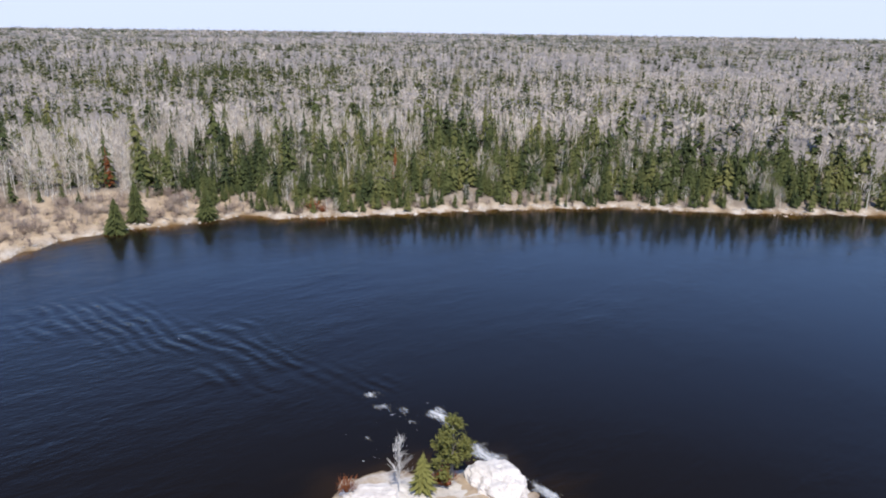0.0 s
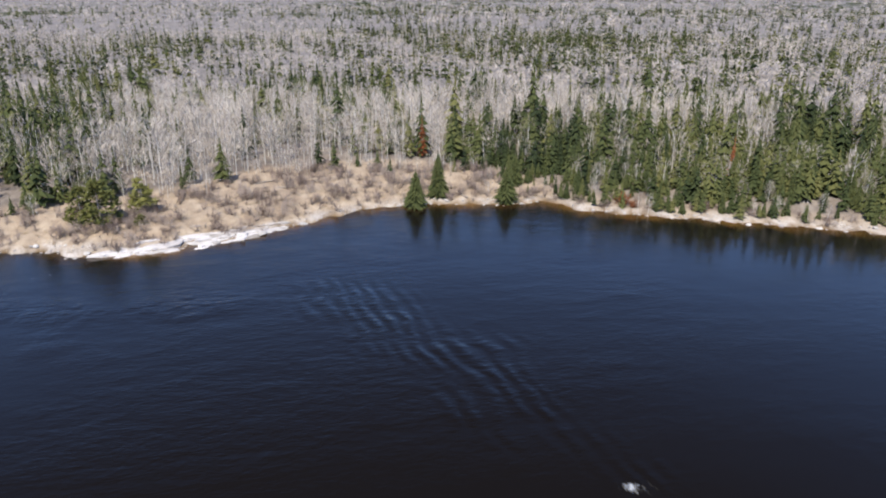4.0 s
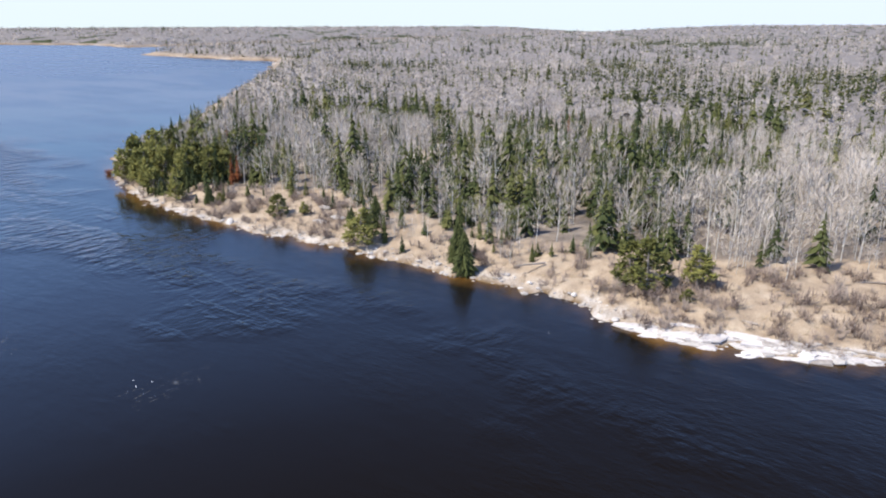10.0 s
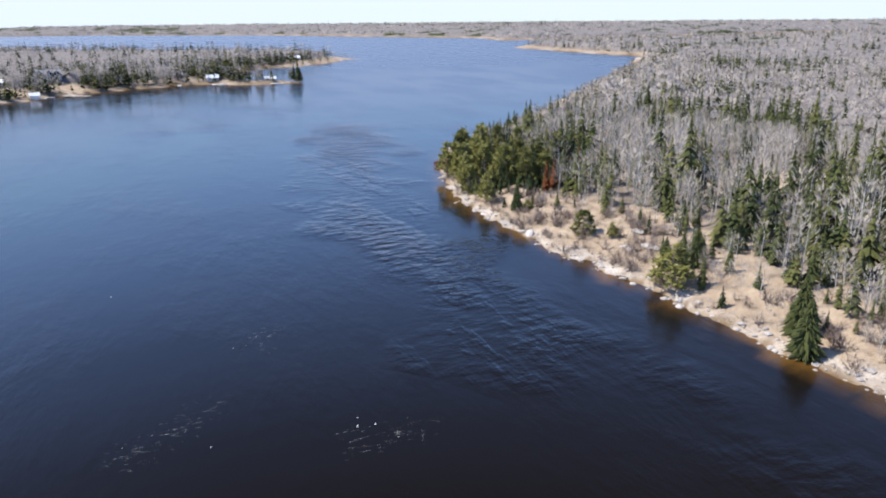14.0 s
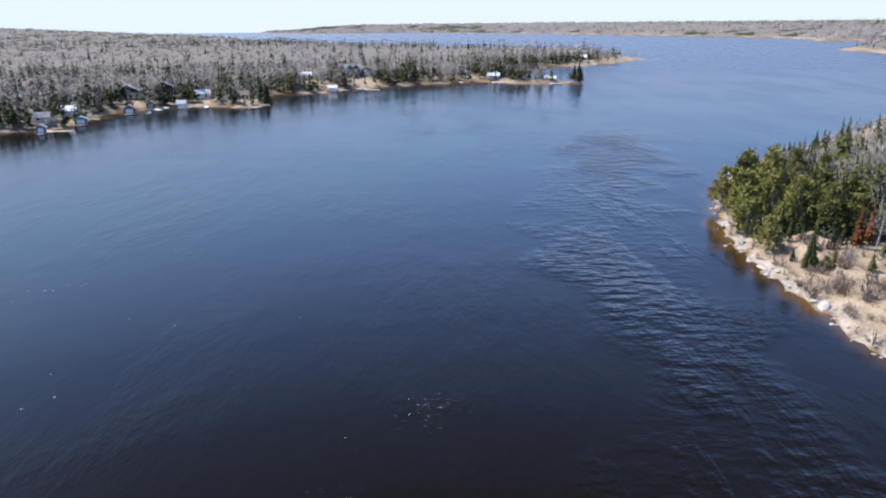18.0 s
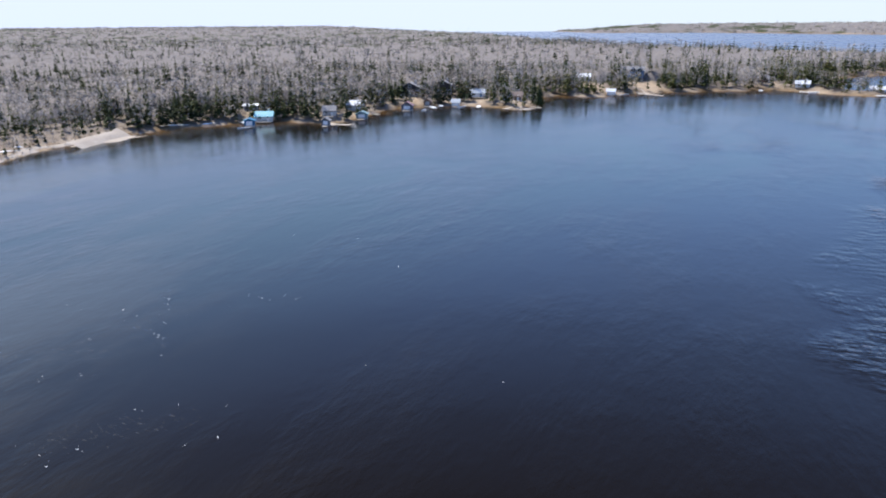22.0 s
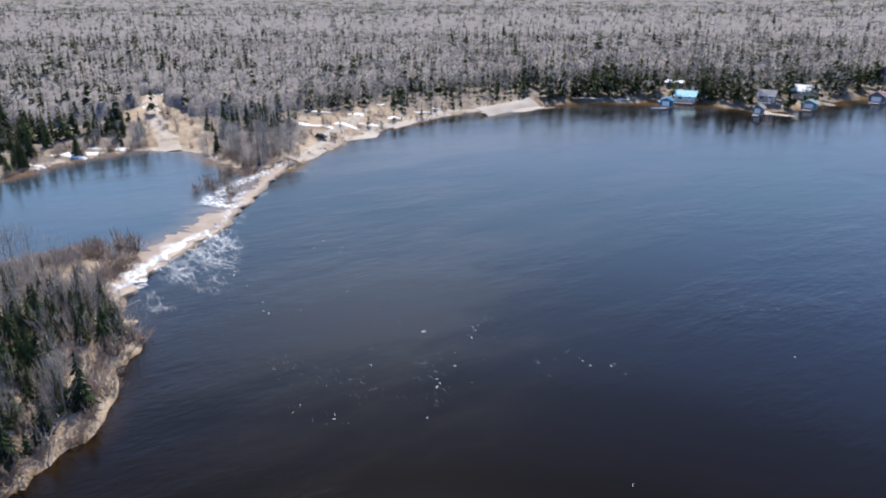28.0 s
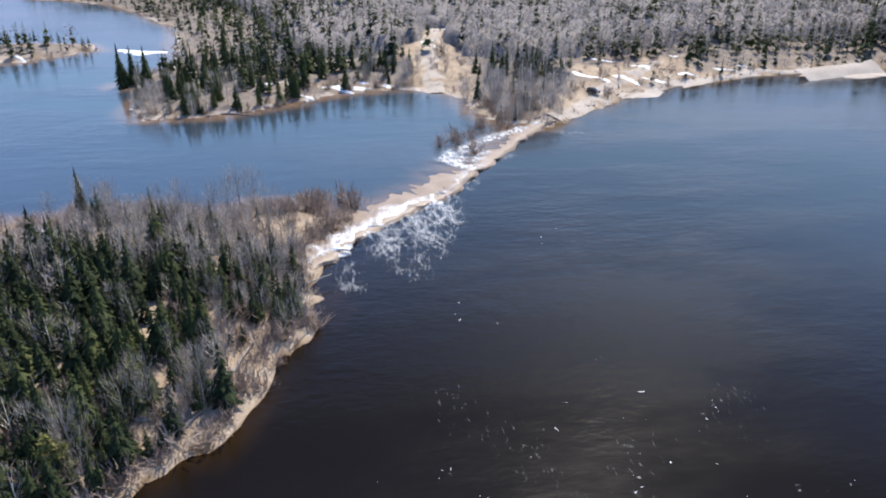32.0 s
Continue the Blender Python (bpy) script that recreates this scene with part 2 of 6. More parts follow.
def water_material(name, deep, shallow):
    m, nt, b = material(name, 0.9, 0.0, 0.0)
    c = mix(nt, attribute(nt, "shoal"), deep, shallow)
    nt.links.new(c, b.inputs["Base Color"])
    at = place(nt)
    warp = nt.nodes.new("ShaderNodeMapping")
    warp.inputs["Scale"].default_value, warp.inputs["Rotation"].default_value = (1.0, 0.45, 1.0), (0, 0, radians(35))
    nt.links.new(at, warp.inputs["Vector"])
    swell, chop, drift = noise_tex(nt, 0.30, 4, 0.6, warp.outputs[0]), noise_tex(nt, 1.5, 4, 0.6, warp.outputs[0]), noise_tex(nt, 0.020, 5, 0.6)
    calm = ramp(nt, drift, [(0.38, (0.14, 0.14, 0.14)), (0.60, (1, 1, 1))])
    lie = nt.nodes.new("ShaderNodeMapping")
    lie.inputs["Scale"].default_value, lie.inputs["Rotation"].default_value = (0.62, 1.0, 1.0), (0, 0, radians(-10))
    nt.links.new(at, lie.inputs["Vector"])
    train = noise_tex(nt, 0.52, 3.5, 0.5, lie.outputs[0])
    flow = nt.nodes.new("ShaderNodeMapping")
    flow.inputs["Scale"].default_value, flow.inputs["Rotation"].default_value = (1.0, 0.35, 1.0), (0, 0, radians(-20))
    nt.links.new(at, flow.inputs["Vector"])
    ruffled = ramp(nt, noise_tex(nt, 0.035, 6, 0.65, flow.outputs[0]), [(0.44, (0, 0, 0)), (0.58, (1, 1, 1))])
    h = calc(nt, "MULTIPLY", calc(nt, "ADD", calc(nt, "MULTIPLY", swell, 0.8), calc(nt, "MULTIPLY", chop, 0.40)), calc(nt, "MULTIPLY", calc(nt, "MULTIPLY", calm, calc(nt, "ADD", calc(nt, "MULTIPLY", ruffled, 0.9), 0.35)), calc(nt, "SUBTRACT", 1.0, calc(nt, "MULTIPLY", attribute(nt, "slick"), 0.85))))
    h = calc(nt, "ADD", h, calc(nt, "MULTIPLY", calc(nt, "MULTIPLY", train, calc(nt, "MULTIPLY", attribute(nt, "rapid"), calc(nt, "ADD", ruffled, 0.3))), 2.4))
    across = nt.nodes.new("ShaderNodeMapping")
    across.inputs["Rotation"].default_value = (0, 0, radians(-11))
    nt.links.new(at, across.inputs["Vector"])
    crests = nt.nodes.new("ShaderNodeTexWave")
    crests.bands_direction = "Y"
    for key, value in (("Scale", 0.155), ("Distortion", 9.0), ("Detail", 3.0), ("Detail Scale", 0.5)):
        crests.inputs[key].default_value = value
    nt.links.new(across.outputs[0], crests.inputs["Vector"])
    h = calc(nt, "ADD", h, calc(nt, "MULTIPLY", calc(nt, "MULTIPLY", crests.outputs["Fac"], calc(nt, "MULTIPLY", attribute(nt, "wake"), swell)), 1.7))
    ripple = bump(nt, b, h, 1.0, 0.105)
    # gloss: little from above, more and more towards a flat view
    facing, shine, both = nt.nodes.new("ShaderNodeLayerWeight"), nt.nodes.new("ShaderNodeBsdfGlossy"), nt.nodes.new("ShaderNodeMixShader")
    facing.inputs["Blend"].default_value = 0.5
    nt.links.new(ripple.outputs[0], facing.inputs["Normal"])
    nt.links.new(ripple.outputs[0], shine.inputs["Normal"])
    nt.links.new(calc(nt, "ADD", calc(nt, "MULTIPLY", attribute(nt, "open_lake"), 0.13), calc(nt, "ADD", calc(nt, "MULTIPLY", ruffled, 0.08), 0.12)), shine.inputs["Roughness"])
    nt.links.new(ramp(nt, facing.outputs["Facing"], [(0.0, (0.010, 0.010, 0.010)), (0.384, (0.012, 0.012, 0.012)), (0.48, (0.036, 0.036, 0.036)), (0.593, (0.105, 0.105, 0.105)), (0.731, (0.26, 0.26, 0.26)), (0.861, (0.44, 0.44, 0.44)), (1.0, (0.58, 0.58, 0.58))]), both.inputs[0])
    nt.links.new(b.outputs[0], both.inputs[1])
    nt.links.new(shine.outputs[0], both.inputs[2])
    nt.links.new(both.outputs[0], nt.nodes["Material Output"].inputs[0])
    return m


def canopy_material():
    """Tops of the woods seen from afar: soft grey twigs, dark green where evergreens stand close."""
    m, nt, b = material("canopy", 0.95, 0.0, 0.05)
    tree, fine = noise_tex(nt, 0.22, 4, 0.65), noise_tex(nt, 1.4, 4, 0.7)
    twig = ramp(nt, calc(nt, "ADD", calc(nt, "MULTIPLY", tree, 0.5), calc(nt, "MULTIPLY", fine, 0.5)), [(0.3, (0.10, 0.089, 0.084)), (0.5, (0.190, 0.171, 0.161)), (0.7, (0.285, 0.258, 0.238))])
    green = ramp(nt, fine, [(0.3, (0.026, 0.032, 0.018)), (0.7, (0.075, 0.083, 0.040))])
    pick = ramp(nt, calc(nt, "ADD", calc(nt, "SUBTRACT", attribute(nt, "evergreen"), 0.60), calc(nt, "MULTIPLY", tree, 1.0)), [(0.44, (0, 0, 0)), (0.56, (1, 1, 1))])
    nt.links.new(mix(nt, pick, twig, green), b.inputs["Base Color"])
    bump(nt, b, calc(nt, "ADD", fine, tree), 0.7, 0.5)
    return m


M_GROUND = ground_material()
M_CANOPY = canopy_material()
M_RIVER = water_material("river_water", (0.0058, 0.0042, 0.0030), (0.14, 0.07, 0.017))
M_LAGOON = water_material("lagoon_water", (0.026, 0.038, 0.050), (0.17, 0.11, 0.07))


# ---- the plan: banks and islands ----
EAST_NEAR = [(-420, -300), (-200, -310), (-60, -250), (-2, -172), (14, -150), (31, -133), (45, -108), (53, -90), (61, -71), (68, -66), (67, -57), (69, -44), (67, -33), (61, -24),
             (54, -13), (50, 0), (52, 12), (53, 20), (50.5, 33), (49, 52), (46, 70), (43, 92), (43, 108), (46, 124), (51, 141)]
EAST_FAR = [(62, 165), (110, 215), (185, 300), (300, 430), (418, 580), (416, 690), (418, 860), (470, 930), (650, 990), (1100, 1080), (2500, 1300), (5600, 1500), (5600, -5600), (-5600, -5600), (-5600, -600), (-900, -330)]
WEST_FAR = [(-3000, 5600), (-2000, 3300), (-1200, 2500), (-700, 1900), (-420, 1400), (-200, 1000), (-20, 850), (100, 760), (164, 685), (133, 633), (98, 590), (45, 545), (22, 500), (28, 452), (40, 432), (64, 424), (64, 411), (40, 408), (8, 424),
            (-26, 415), (-49, 395), (-68, 377), (-78, 361), (-97, 360), (-99, 328), (-87, 311), (-94, 297), (-108, 303), (-122, 304), (-132, 293), (-142, 285)]
WEST_NEAR = [(-142, 262), (-138, 243), (-143, 230), (-163, 230), (-175, 218), (-187, 200), (-188, 180), (-190, 165), (-186, 146), (-180, 129), (-169, 110), (-161, 102), (-150, 91), (-146, 84), (-152, 77), (-163, 74), (-172, 74), (-179, 67),
             (-180, 58), (-174, 46), (-165, 36), (-160, 26), (-159, 12), (-170, 8), (-186, 8), (-190, -2), (-200, 0), (-218, 6), (-242, 0), (-291, -12), (-360, -50), (-420, -120), (-800, -170), (-5600, -250), (-5600, 5600)]
FAR_SHORE = [(-1500, 5600), (-900, 3000), (-600, 2560), (-240, 2600), (51, 2330), (231, 2180), (436, 1700), (545, 1500), (592, 1400), (558, 1180), (800, 1230), (1500, 1380), (5600, 1800), (5600, 5600)]
ISLAND = [(-50, 26), (-62, 38), (-68, 43), (-76, 46), (-83, 49), (-92, 49), (-97, 47), (-107, 52), (-112, 48), (-114, 42), (-111, 33), (-114, 25), (-112, 18), (-111, 9), (-108, -12), (-92, -24), (-72, -16), (-56, 4)]
ISLE = [(-222, -47), (-224, -34), (-236, -25), (-242, -18), (-256, -28), (-260, -50), (-240, -62)]
ISLET = [(-19.5, -38.5), (-20.5, -44), (-23, -48.5), (-25, -51.5), (-29.5, -52.5), (-36, -50), (-38, -43), (-30, -37)]
NECK = [(-92, -18), (-108, -10), (-122, -60), (-150, -200), (-190, -320), (-60, -260), (-82, -110), (-78, -24)]
LANDS = {"east": EAST_NEAR + EAST_FAR, "west": WEST_FAR + WEST_NEAR, "far": FAR_SHORE, "island": ISLAND, "isle": ISLE, "islet": ISLET, "neck": NECK}


# House plots: x, y, width, depth, wall height, turn in degrees, wall, roof, what it is.
PLOTS = [
    (-165, 215, 5.5, 5.0, 2.6, 35, "blue", "blue", "boathouse"), (-168, 227, 9.5, 6.0, 3.0, 30, "pale", "turquoise", "cottage"), (-183, 238, 8.0, 5.0, 2.6, 30, "slate", "white", "shed"),
    (-141, 227, 4.2, 4.5, 2.4, 25, "slate", "slate", "boathouse"), (-148, 240, 7.0, 6.0, 3.0, 25, "grey", "slate", "cottage"), (-150, 260, 8.0, 6.5, 3.0, 22, "pale", "white", "cottage"),
    (-139, 248, 6.5, 5.0, 2.4, 25, "teal", "teal", "boathouse"), (-153, 271, 5.0, 4.0, 2.6, 20, "maroon", "slate", "shed"), (-136, 279, 7.0, 5.5, 2.6, 20, "slate", "maroon", "boathouse"),
    (-151, 311, 12.0, 9.0, 5.2, 18, "dark", "slate", "house"), (-134, 294, 5.0, 5.0, 2.8, 18, "brown", "brown", "boathouse"), (-139, 320, 11.0, 9.0, 6.2, 18, "dark", "slate", "house"),
    (-123, 299, 5.0, 4.5, 2.5, 18, "white", "pale", "boathouse"), (-121, 319, 10.0, 6.0, 3.0, 16, "white", "pale", "cottage"), (-104, 321, 9.5, 7.0, 2.9, 16, "brown", "brown", "cottage"),
    (-97, 407, 15.0, 8.0, 3.4, 13, "white", "white", "house"), (-72, 371, 6.0, 4.5, 2.6, 10, "white", "white", "boathouse"), (-73, 427, 20.0, 10.0, 5.4, 8, "steel", "slate", "villa"),
    (-6, 444, 8.0, 6.0, 3.0, 0, "maroon", "slate", "cottage"), (13, 432, 10.0, 6.0, 3.0, -2, "pale", "white", "cottage"), (30, 433, 7.0, 5.0, 2.6, -4, "brown", "maroon", "cottage"),
    (46, 428, 10.0, 5.0, 2.4, -6, "grey", "white", "cottage"), (44, 612, 14.0, 9.0, 5.5, -5, "slate", "slate", "house"), (92, 626, 14.0, 8.0, 3.2, -8, "brown", "white", "cottage"),
]
# Open lanes through the woods, as two ends and a half width: yards, the track, the beach field.
LANES = [(x + 1, y, x + 7, y - 14, w * 0.24 + 0.6) for x, y, w, *_ in PLOTS] + [
    (-158, 98, -172, 106, 5), (-172, 106, -196, 128, 4), (-176, 72, -214, 72, 7), (-181.5, 34, -183, 58, 1.2), (-214, 72, -250, 78, 3), (-183, 162, -187, 182, 6), (-620, 18, -1650, -26, 4.5), (-185, 110, -190, 128, 7),
    (-130, 432, -84, 432, 4), (-92, 398, -76, 376, 5), (-68, 418, -54, 392, 8), (90, 88, 112, 84, 7), (-110, 9, -99, 16, 6)]


def lane_distance(px, py, lanes):
    best = np.full(np.shape(px), 1e9)
    for ax, ay, bx, by, r in lanes:
        ex, ey = bx - ax, by - ay
        t = np.clip(((px - ax) * ex + (py - ay) * ey) / (ex * ex + ey * ey), 0, 1)
        best = np.minimum(best, np.hypot(px - ax - t * ex, py - ay - t * ey) - r)
    return best


def ring_distance(px, py, ring):
    """Signed distance to a ring of land: positive inside."""
    pts = np.array(ring, float)
    best, inside = np.full(px.shape, 1e18), np.zeros(px.shape, bool)
    for (ax, ay), (bx, by) in zip(pts, np.roll(pts, -1, 0)):
        ex, ey = bx - ax, by - ay
        t = np.clip(((px - ax) * ex + (py - ay) * ey) / (ex * ex + ey * ey), 0, 1)
        best = np.minimum(best, (px - ax - t * ex) ** 2 + (py - ay - t * ey) ** 2)
        cross = (ay > py) != (by > py)
        if ey:
            inside ^= cross & (px < ax + (py - ay) / ey * ex)
    return np.where(inside, 1, -1) * np.sqrt(best)


def wave_noise(x, y, size, seed):
    """Smooth noise of about -1 to 1 from turned sine waves."""
    rng = np.random.default_rng(seed)
    out = 0
    for _ in range(7):
        a, f, p = rng.uniform(0, math.tau), rng.uniform(0.6, 1.8) * math.tau / size, rng.uniform(0, math.tau)
        q = rng.uniform(0, math.tau)
        out = out + np.sin((x * math.cos(a) + y * math.sin(a)) * f + p + 1.3 * np.sin((x * math.sin(a) - y * math.cos(a)) * f * 0.7 + q))
    return out / 3.2


def smooth(a, b, v):
    t = np.clip((v - a) / (b - a), 0, 1)
    return t * t * (3 - 2 * t)


def shore(x, y):
    """Distance inland (negative: over water), with small bays and points."""
    x, y = np.asarray(x, float), np.asarray(y, float)
    d = np.max([ring_distance(x, y, ring) for ring in LANDS.values()], 0)
    far = smooth(150, 700, np.hypot(x, y))
    return d + 0.9 * wave_noise(x, y, 9, 3) + 0.5 * wave_noise(x, y, 3.7, 4) + far * 6 * wave_noise(x, y, 60, 5)


def height(x, y, d=None):
    """Height of the ground."""
    x, y = np.asarray(x, float), np.asarray(y, float)
    d = shore(x, y) if d is None else d
    far = np.hypot(x, y)
    land = 0.5 * smooth(0, 2, d) + 1.7 * smooth(1.5, 12, d) + 1.6 * smooth(8, 45, d) + 0.25 * wave_noise(x, y, 7, 8) * smooth(2, 8, d) + 0.9 * wave_noise(x, y, 55, 9) * smooth(12, 60, d)
    land = land + 4 * smooth(200, 900, far) * smooth(30, 200, d) + 17 * smooth(1100, 3000, far) * smooth(60, 400, d)
    bed = -0.9 * smooth(0, -5, d) - 3.0 * smooth(-4, -30, d)
    return np.where(d > 0, land + 0.02, bed - 0.02)


def sheet(name, verts, quads, mat, attrs):
    me = bpy.data.meshes.new(name)
    me.vertices.add(len(verts))
    me.vertices.foreach_set("co", np.ascontiguousarray(verts, np.float32).ravel())
    n = quads.shape[1]
    me.loops.add(quads.size)
    me.loops.foreach_set("vertex_index", np.ascontiguousarray(quads, np.int32).ravel())
    me.polygons.add(len(quads))
    me.polygons.foreach_set("loop_start", np.arange(0, quads.size, n, dtype=np.int32))
    for key, values in attrs.items():
        me.attributes.new(key, "FLOAT", "POINT").data.foreach_set("value", np.ascontiguousarray(values, np.float32))
    me.update(calc_edges=True)
    me.validate()
    me.materials.append(mat)
    return me


def polar(cx, cy, turns, radii):
    a = np.linspace(0, math.tau, turns, endpoint=False)
    r, a = np.meshgrid(radii, a, indexing="ij")
    i, j = np.meshgrid(np.arange(len(radii) - 1), np.arange(turns), indexing="ij")
    k = (j + 1) % turns
    quads = np.stack([i * turns + j, (i + 1) * turns + j, (i + 1) * turns + k, i * turns + k], -1).reshape(-1, 4)
    return (cx + r * np.cos(a)).ravel(), (cy + r * np.sin(a)).ravel(), quads


def radii_to(first, step, near, growth, last):
    out = [first]
    while out[-1] < near:
        out.append(out[-1] + step)
    while out[-1] < last:
        out.append(min(last, out[-1] * growth))
    return np.array(out)


def clearing(x, y, d):
    """How open the ground is: dry grass along the banks, woods further in."""
    edge = 2.6 - 4.2 * smooth(-110, -125, x) - 2.8 * smooth(-58, -72, y) * (x > -80) - 2.5 * smooth(185, 205, y) * (x < 75) + 2.2 * wave_noise(x, y, 30, 12)
    edge = edge + 23 * np.exp(-((x - 70) ** 2 + (y + 24) ** 2) / 620) + 12 * np.exp(-((x - 56) ** 2 + (y - 76) ** 2) / 420) + 9 * np.exp(-((x - 76) ** 2 + (y + 55) ** 2) / 110) + 8 * np.exp(-((x - 60) ** 2 + (y - 8) ** 2) / 160)
    edge = edge + 4 * np.exp(-((x + 160) ** 2 + (y - 92) ** 2) / 260) + 3 * np.exp(-((x + 190) ** 2 + (y - 145) ** 2) / 900) + 11 * np.exp(-((x + 108) ** 2 + (y - 46) ** 2) / 90)
    lanes = smooth(1.5, -1.0, lane_distance(x, y, LANES) + 1.2 * wave_noise(x, y, 8, 13))
    return np.maximum(lanes, smooth(edge + 4, edge - 3, d))


gx, gy, quads = polar(-10, 20, 540, radii_to(0.05, 1.8, 215, 1.035, 3110))
gd = shore(gx, gy)
gz = height(gx, gy, gd)
ground = new("ground", sheet("ground", np.stack([gx, gy, gz], 1), quads, M_GROUND, {
    "open_ground": clearing(gx, gy, gd - np.where((gx < 75) & (gy > 185), 1, np.where((gx < -125) | (gy < -62), 3, 12))), "stony": smooth(3.0, 0.6, gd) * smooth(-0.6, 0.1, gd) * np.clip(0.75 + 0.6 * wave_noise(gx, gy, 14, 21), 0, 1) * np.where((ring_distance(gx, gy, ISLAND) > -6) | ((gx < 75) & (gy > 185)), 0.2, 1), "under_water": smooth(0.15, -0.3, gd)}))
ground.data.shade_smooth()
tagged(ground, "dry grass banks and brown forest floor round the river", "ground", kind="structure")
# smooth bright lanes of water among the ripples
SLICKS = [(-136, 128, -122, 152, 3), (-122, 152, -95, 175, 4), (-95, 175, -70, 182, 2), (-142, 101, -137, 118, 2), (-40, 255, -28, 252, 3), (0, 284, 40, 270, 5), (20, 330, 70, 360, 8), (-60, 300, -40, 290, 4), (20, 400, 110, 400, 12), (110, 400, 140, 316, 10), (40, 300, 100, 330, 7), (-83, 191, -59, 222, 3), (-53, 240, -20, 205, 3), (60, 240, 80, 290, 5)]
wx, wy, quads = polar(-10, 20, 480, radii_to(0.05, 2.4, 215, 1.045, 3110))
wd = shore(wx, wy)
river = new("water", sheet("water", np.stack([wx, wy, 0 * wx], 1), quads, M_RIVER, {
    "rapid": 1.7 * smooth(3, -7, lane_distance(wx, wy, [(27, 42, 26, 75, 9), (26, 75, 24, 130, 12), (24, 130, 45, 215, 14)]) + 5 * wave_noise(wx, wy, 30, 71)) + 0.6 * smooth(4, -8, lane_distance(wx, wy, [(30, -8, 34, 30, 5), (100, -140, 45, -100, 4)]) + 6 * wave_noise(wx, wy, 22, 74)) + 0.7 * smooth(6, -10, lane_distance(wx, wy, [(45, 215, 30, 300, 16), (30, 300, 60, 400, 16), (0, 230, -25, 280, 12)]) + 8 * wave_noise(wx, wy, 40, 73)),
    "wake": smooth(3, -4, lane_distance(wx, wy, [(-8, -49, 5, -43, 1), (5, -43, 20, -37, 4), (20, -37, 31, -26, 4)]) + 2.5 * wave_noise(wx, wy, 11, 75)),
    "open_lake": smooth(260, 800, np.hypot(wx, wy)),
    "slick": smooth(4, -5, lane_distance(wx, wy, SLICKS) + 5 * wave_noise(wx, wy, 26, 72)),
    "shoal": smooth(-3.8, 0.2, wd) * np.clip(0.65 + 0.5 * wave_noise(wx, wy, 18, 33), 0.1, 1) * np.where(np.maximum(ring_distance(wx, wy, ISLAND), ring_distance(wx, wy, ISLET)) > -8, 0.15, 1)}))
river.data.shade_smooth()
tagged(river, "dark rippled river water reflecting blue sky", "river", kind="structure")


# ---- trees ----
def rng_for(seed):
    return np.random.default_rng(seed)


class Shape:
    """Triangles, gathered."""

    def __init__(self):
        self.v, self.f = [], []

    def tri(self, a, b, c):
        n = len(self.v)
        self.v += [a, b, c]
        self.f.append((n, n + 1, n + 2))

    def tube(self, a, b, ra, rb, sides=4):
        a, b = np.array(a, float), np.array(b, float)
        w = (b - a) / (np.linalg.norm(b - a) + 1e-9)
        u = np.cross(w, (0.3, 0.9, 0.2))
        u /= np.linalg.norm(u)
        t = np.cross(w, u)
        n = len(self.v)
        for p, r in ((a, ra), (b, rb)):
            self.v += [p + r * (math.cos(k * math.tau / sides) * u + math.sin(k * math.tau / sides) * t) for k in range(sides)]
        for k in range(sides):
            j = (k + 1) % sides
            self.f += [(n + k, n + j, n + sides + j), (n + k, n + sides + j, n + sides + k)]

    def arrays(self):
        return np.array(self.v, float), np.array(self.f, int)


def conifer(seed, whorls, arms, wide=0.19, low=0.05, belly=0.9, folded=True):
    """A spruce one metre high: a trunk, and whorl upon whorl of drooping pointed boughs, longer and shorter. Returns trunk and crown."""
    rng = rng_for(seed)
    trunk, crown = Shape(), Shape()
    trunk.tube((0, 0, -0.03), (0, 0, 0.97), 0.014, 0.002, 5)
    for i in range(whorls):
        q = ((i + rng.uniform(0.2, 0.8)) / whorls) ** 0.92
        z = low + (0.93 - low) * q
        reach = wide * ((1 - q) ** belly * min(1, 0.74 + q * 2.0) + 0.055)
        step, a0 = math.tau / arms, rng.uniform(0, math.tau)
        for k in range(arms):
            a = a0 + k * step + rng.normal(0, 0.18 * step)
            r = reach * rng.uniform(0.68, 1.18)
            half = r * math.tan(step / 2) * rng.uniform(0.55, 0.95) if arms > 3 else r * 0.75
            drop = rng.uniform(0.10, 0.55) * r + 0.012
            zz = z + rng.normal(0, 0.25 / whorls)
            c, n = math.cos(a), math.sin(a)
            root = (0.05 * r * c, 0.05 * r * n, zz + 0.35 * r + 0.02)
            left = (c * r * 0.5 - n * half * 0.7, n * r * 0.5 + c * half * 0.7, zz - drop * rng.uniform(0.1, 0.5))
            right = (c * r * 0.5 + n * half * 0.7, n * r * 0.5 - c * half * 0.7, zz - drop * rng.uniform(0.1, 0.5))
            tip = (c * r, n * r, zz - drop * 0.8)
            if folded:
                crown.tri(root, left, tip)
                crown.tri(root, tip, right)
            else:
                crown.tri((-n * half * 0.8, c * half * 0.8, zz + 0.2 * r), (n * half * 0.8, -c * half * 0.8, zz + 0.2 * r), tip)
    crown.tri((-0.014, 0, 0.88), (0.014, 0, 0.88), (0, 0, 1.02))
    crown.tri((0, -0.014, 0.87), (0, 0.014, 0.87), (0, 0, 1.01))
    return trunk.arrays(), crown.arrays()


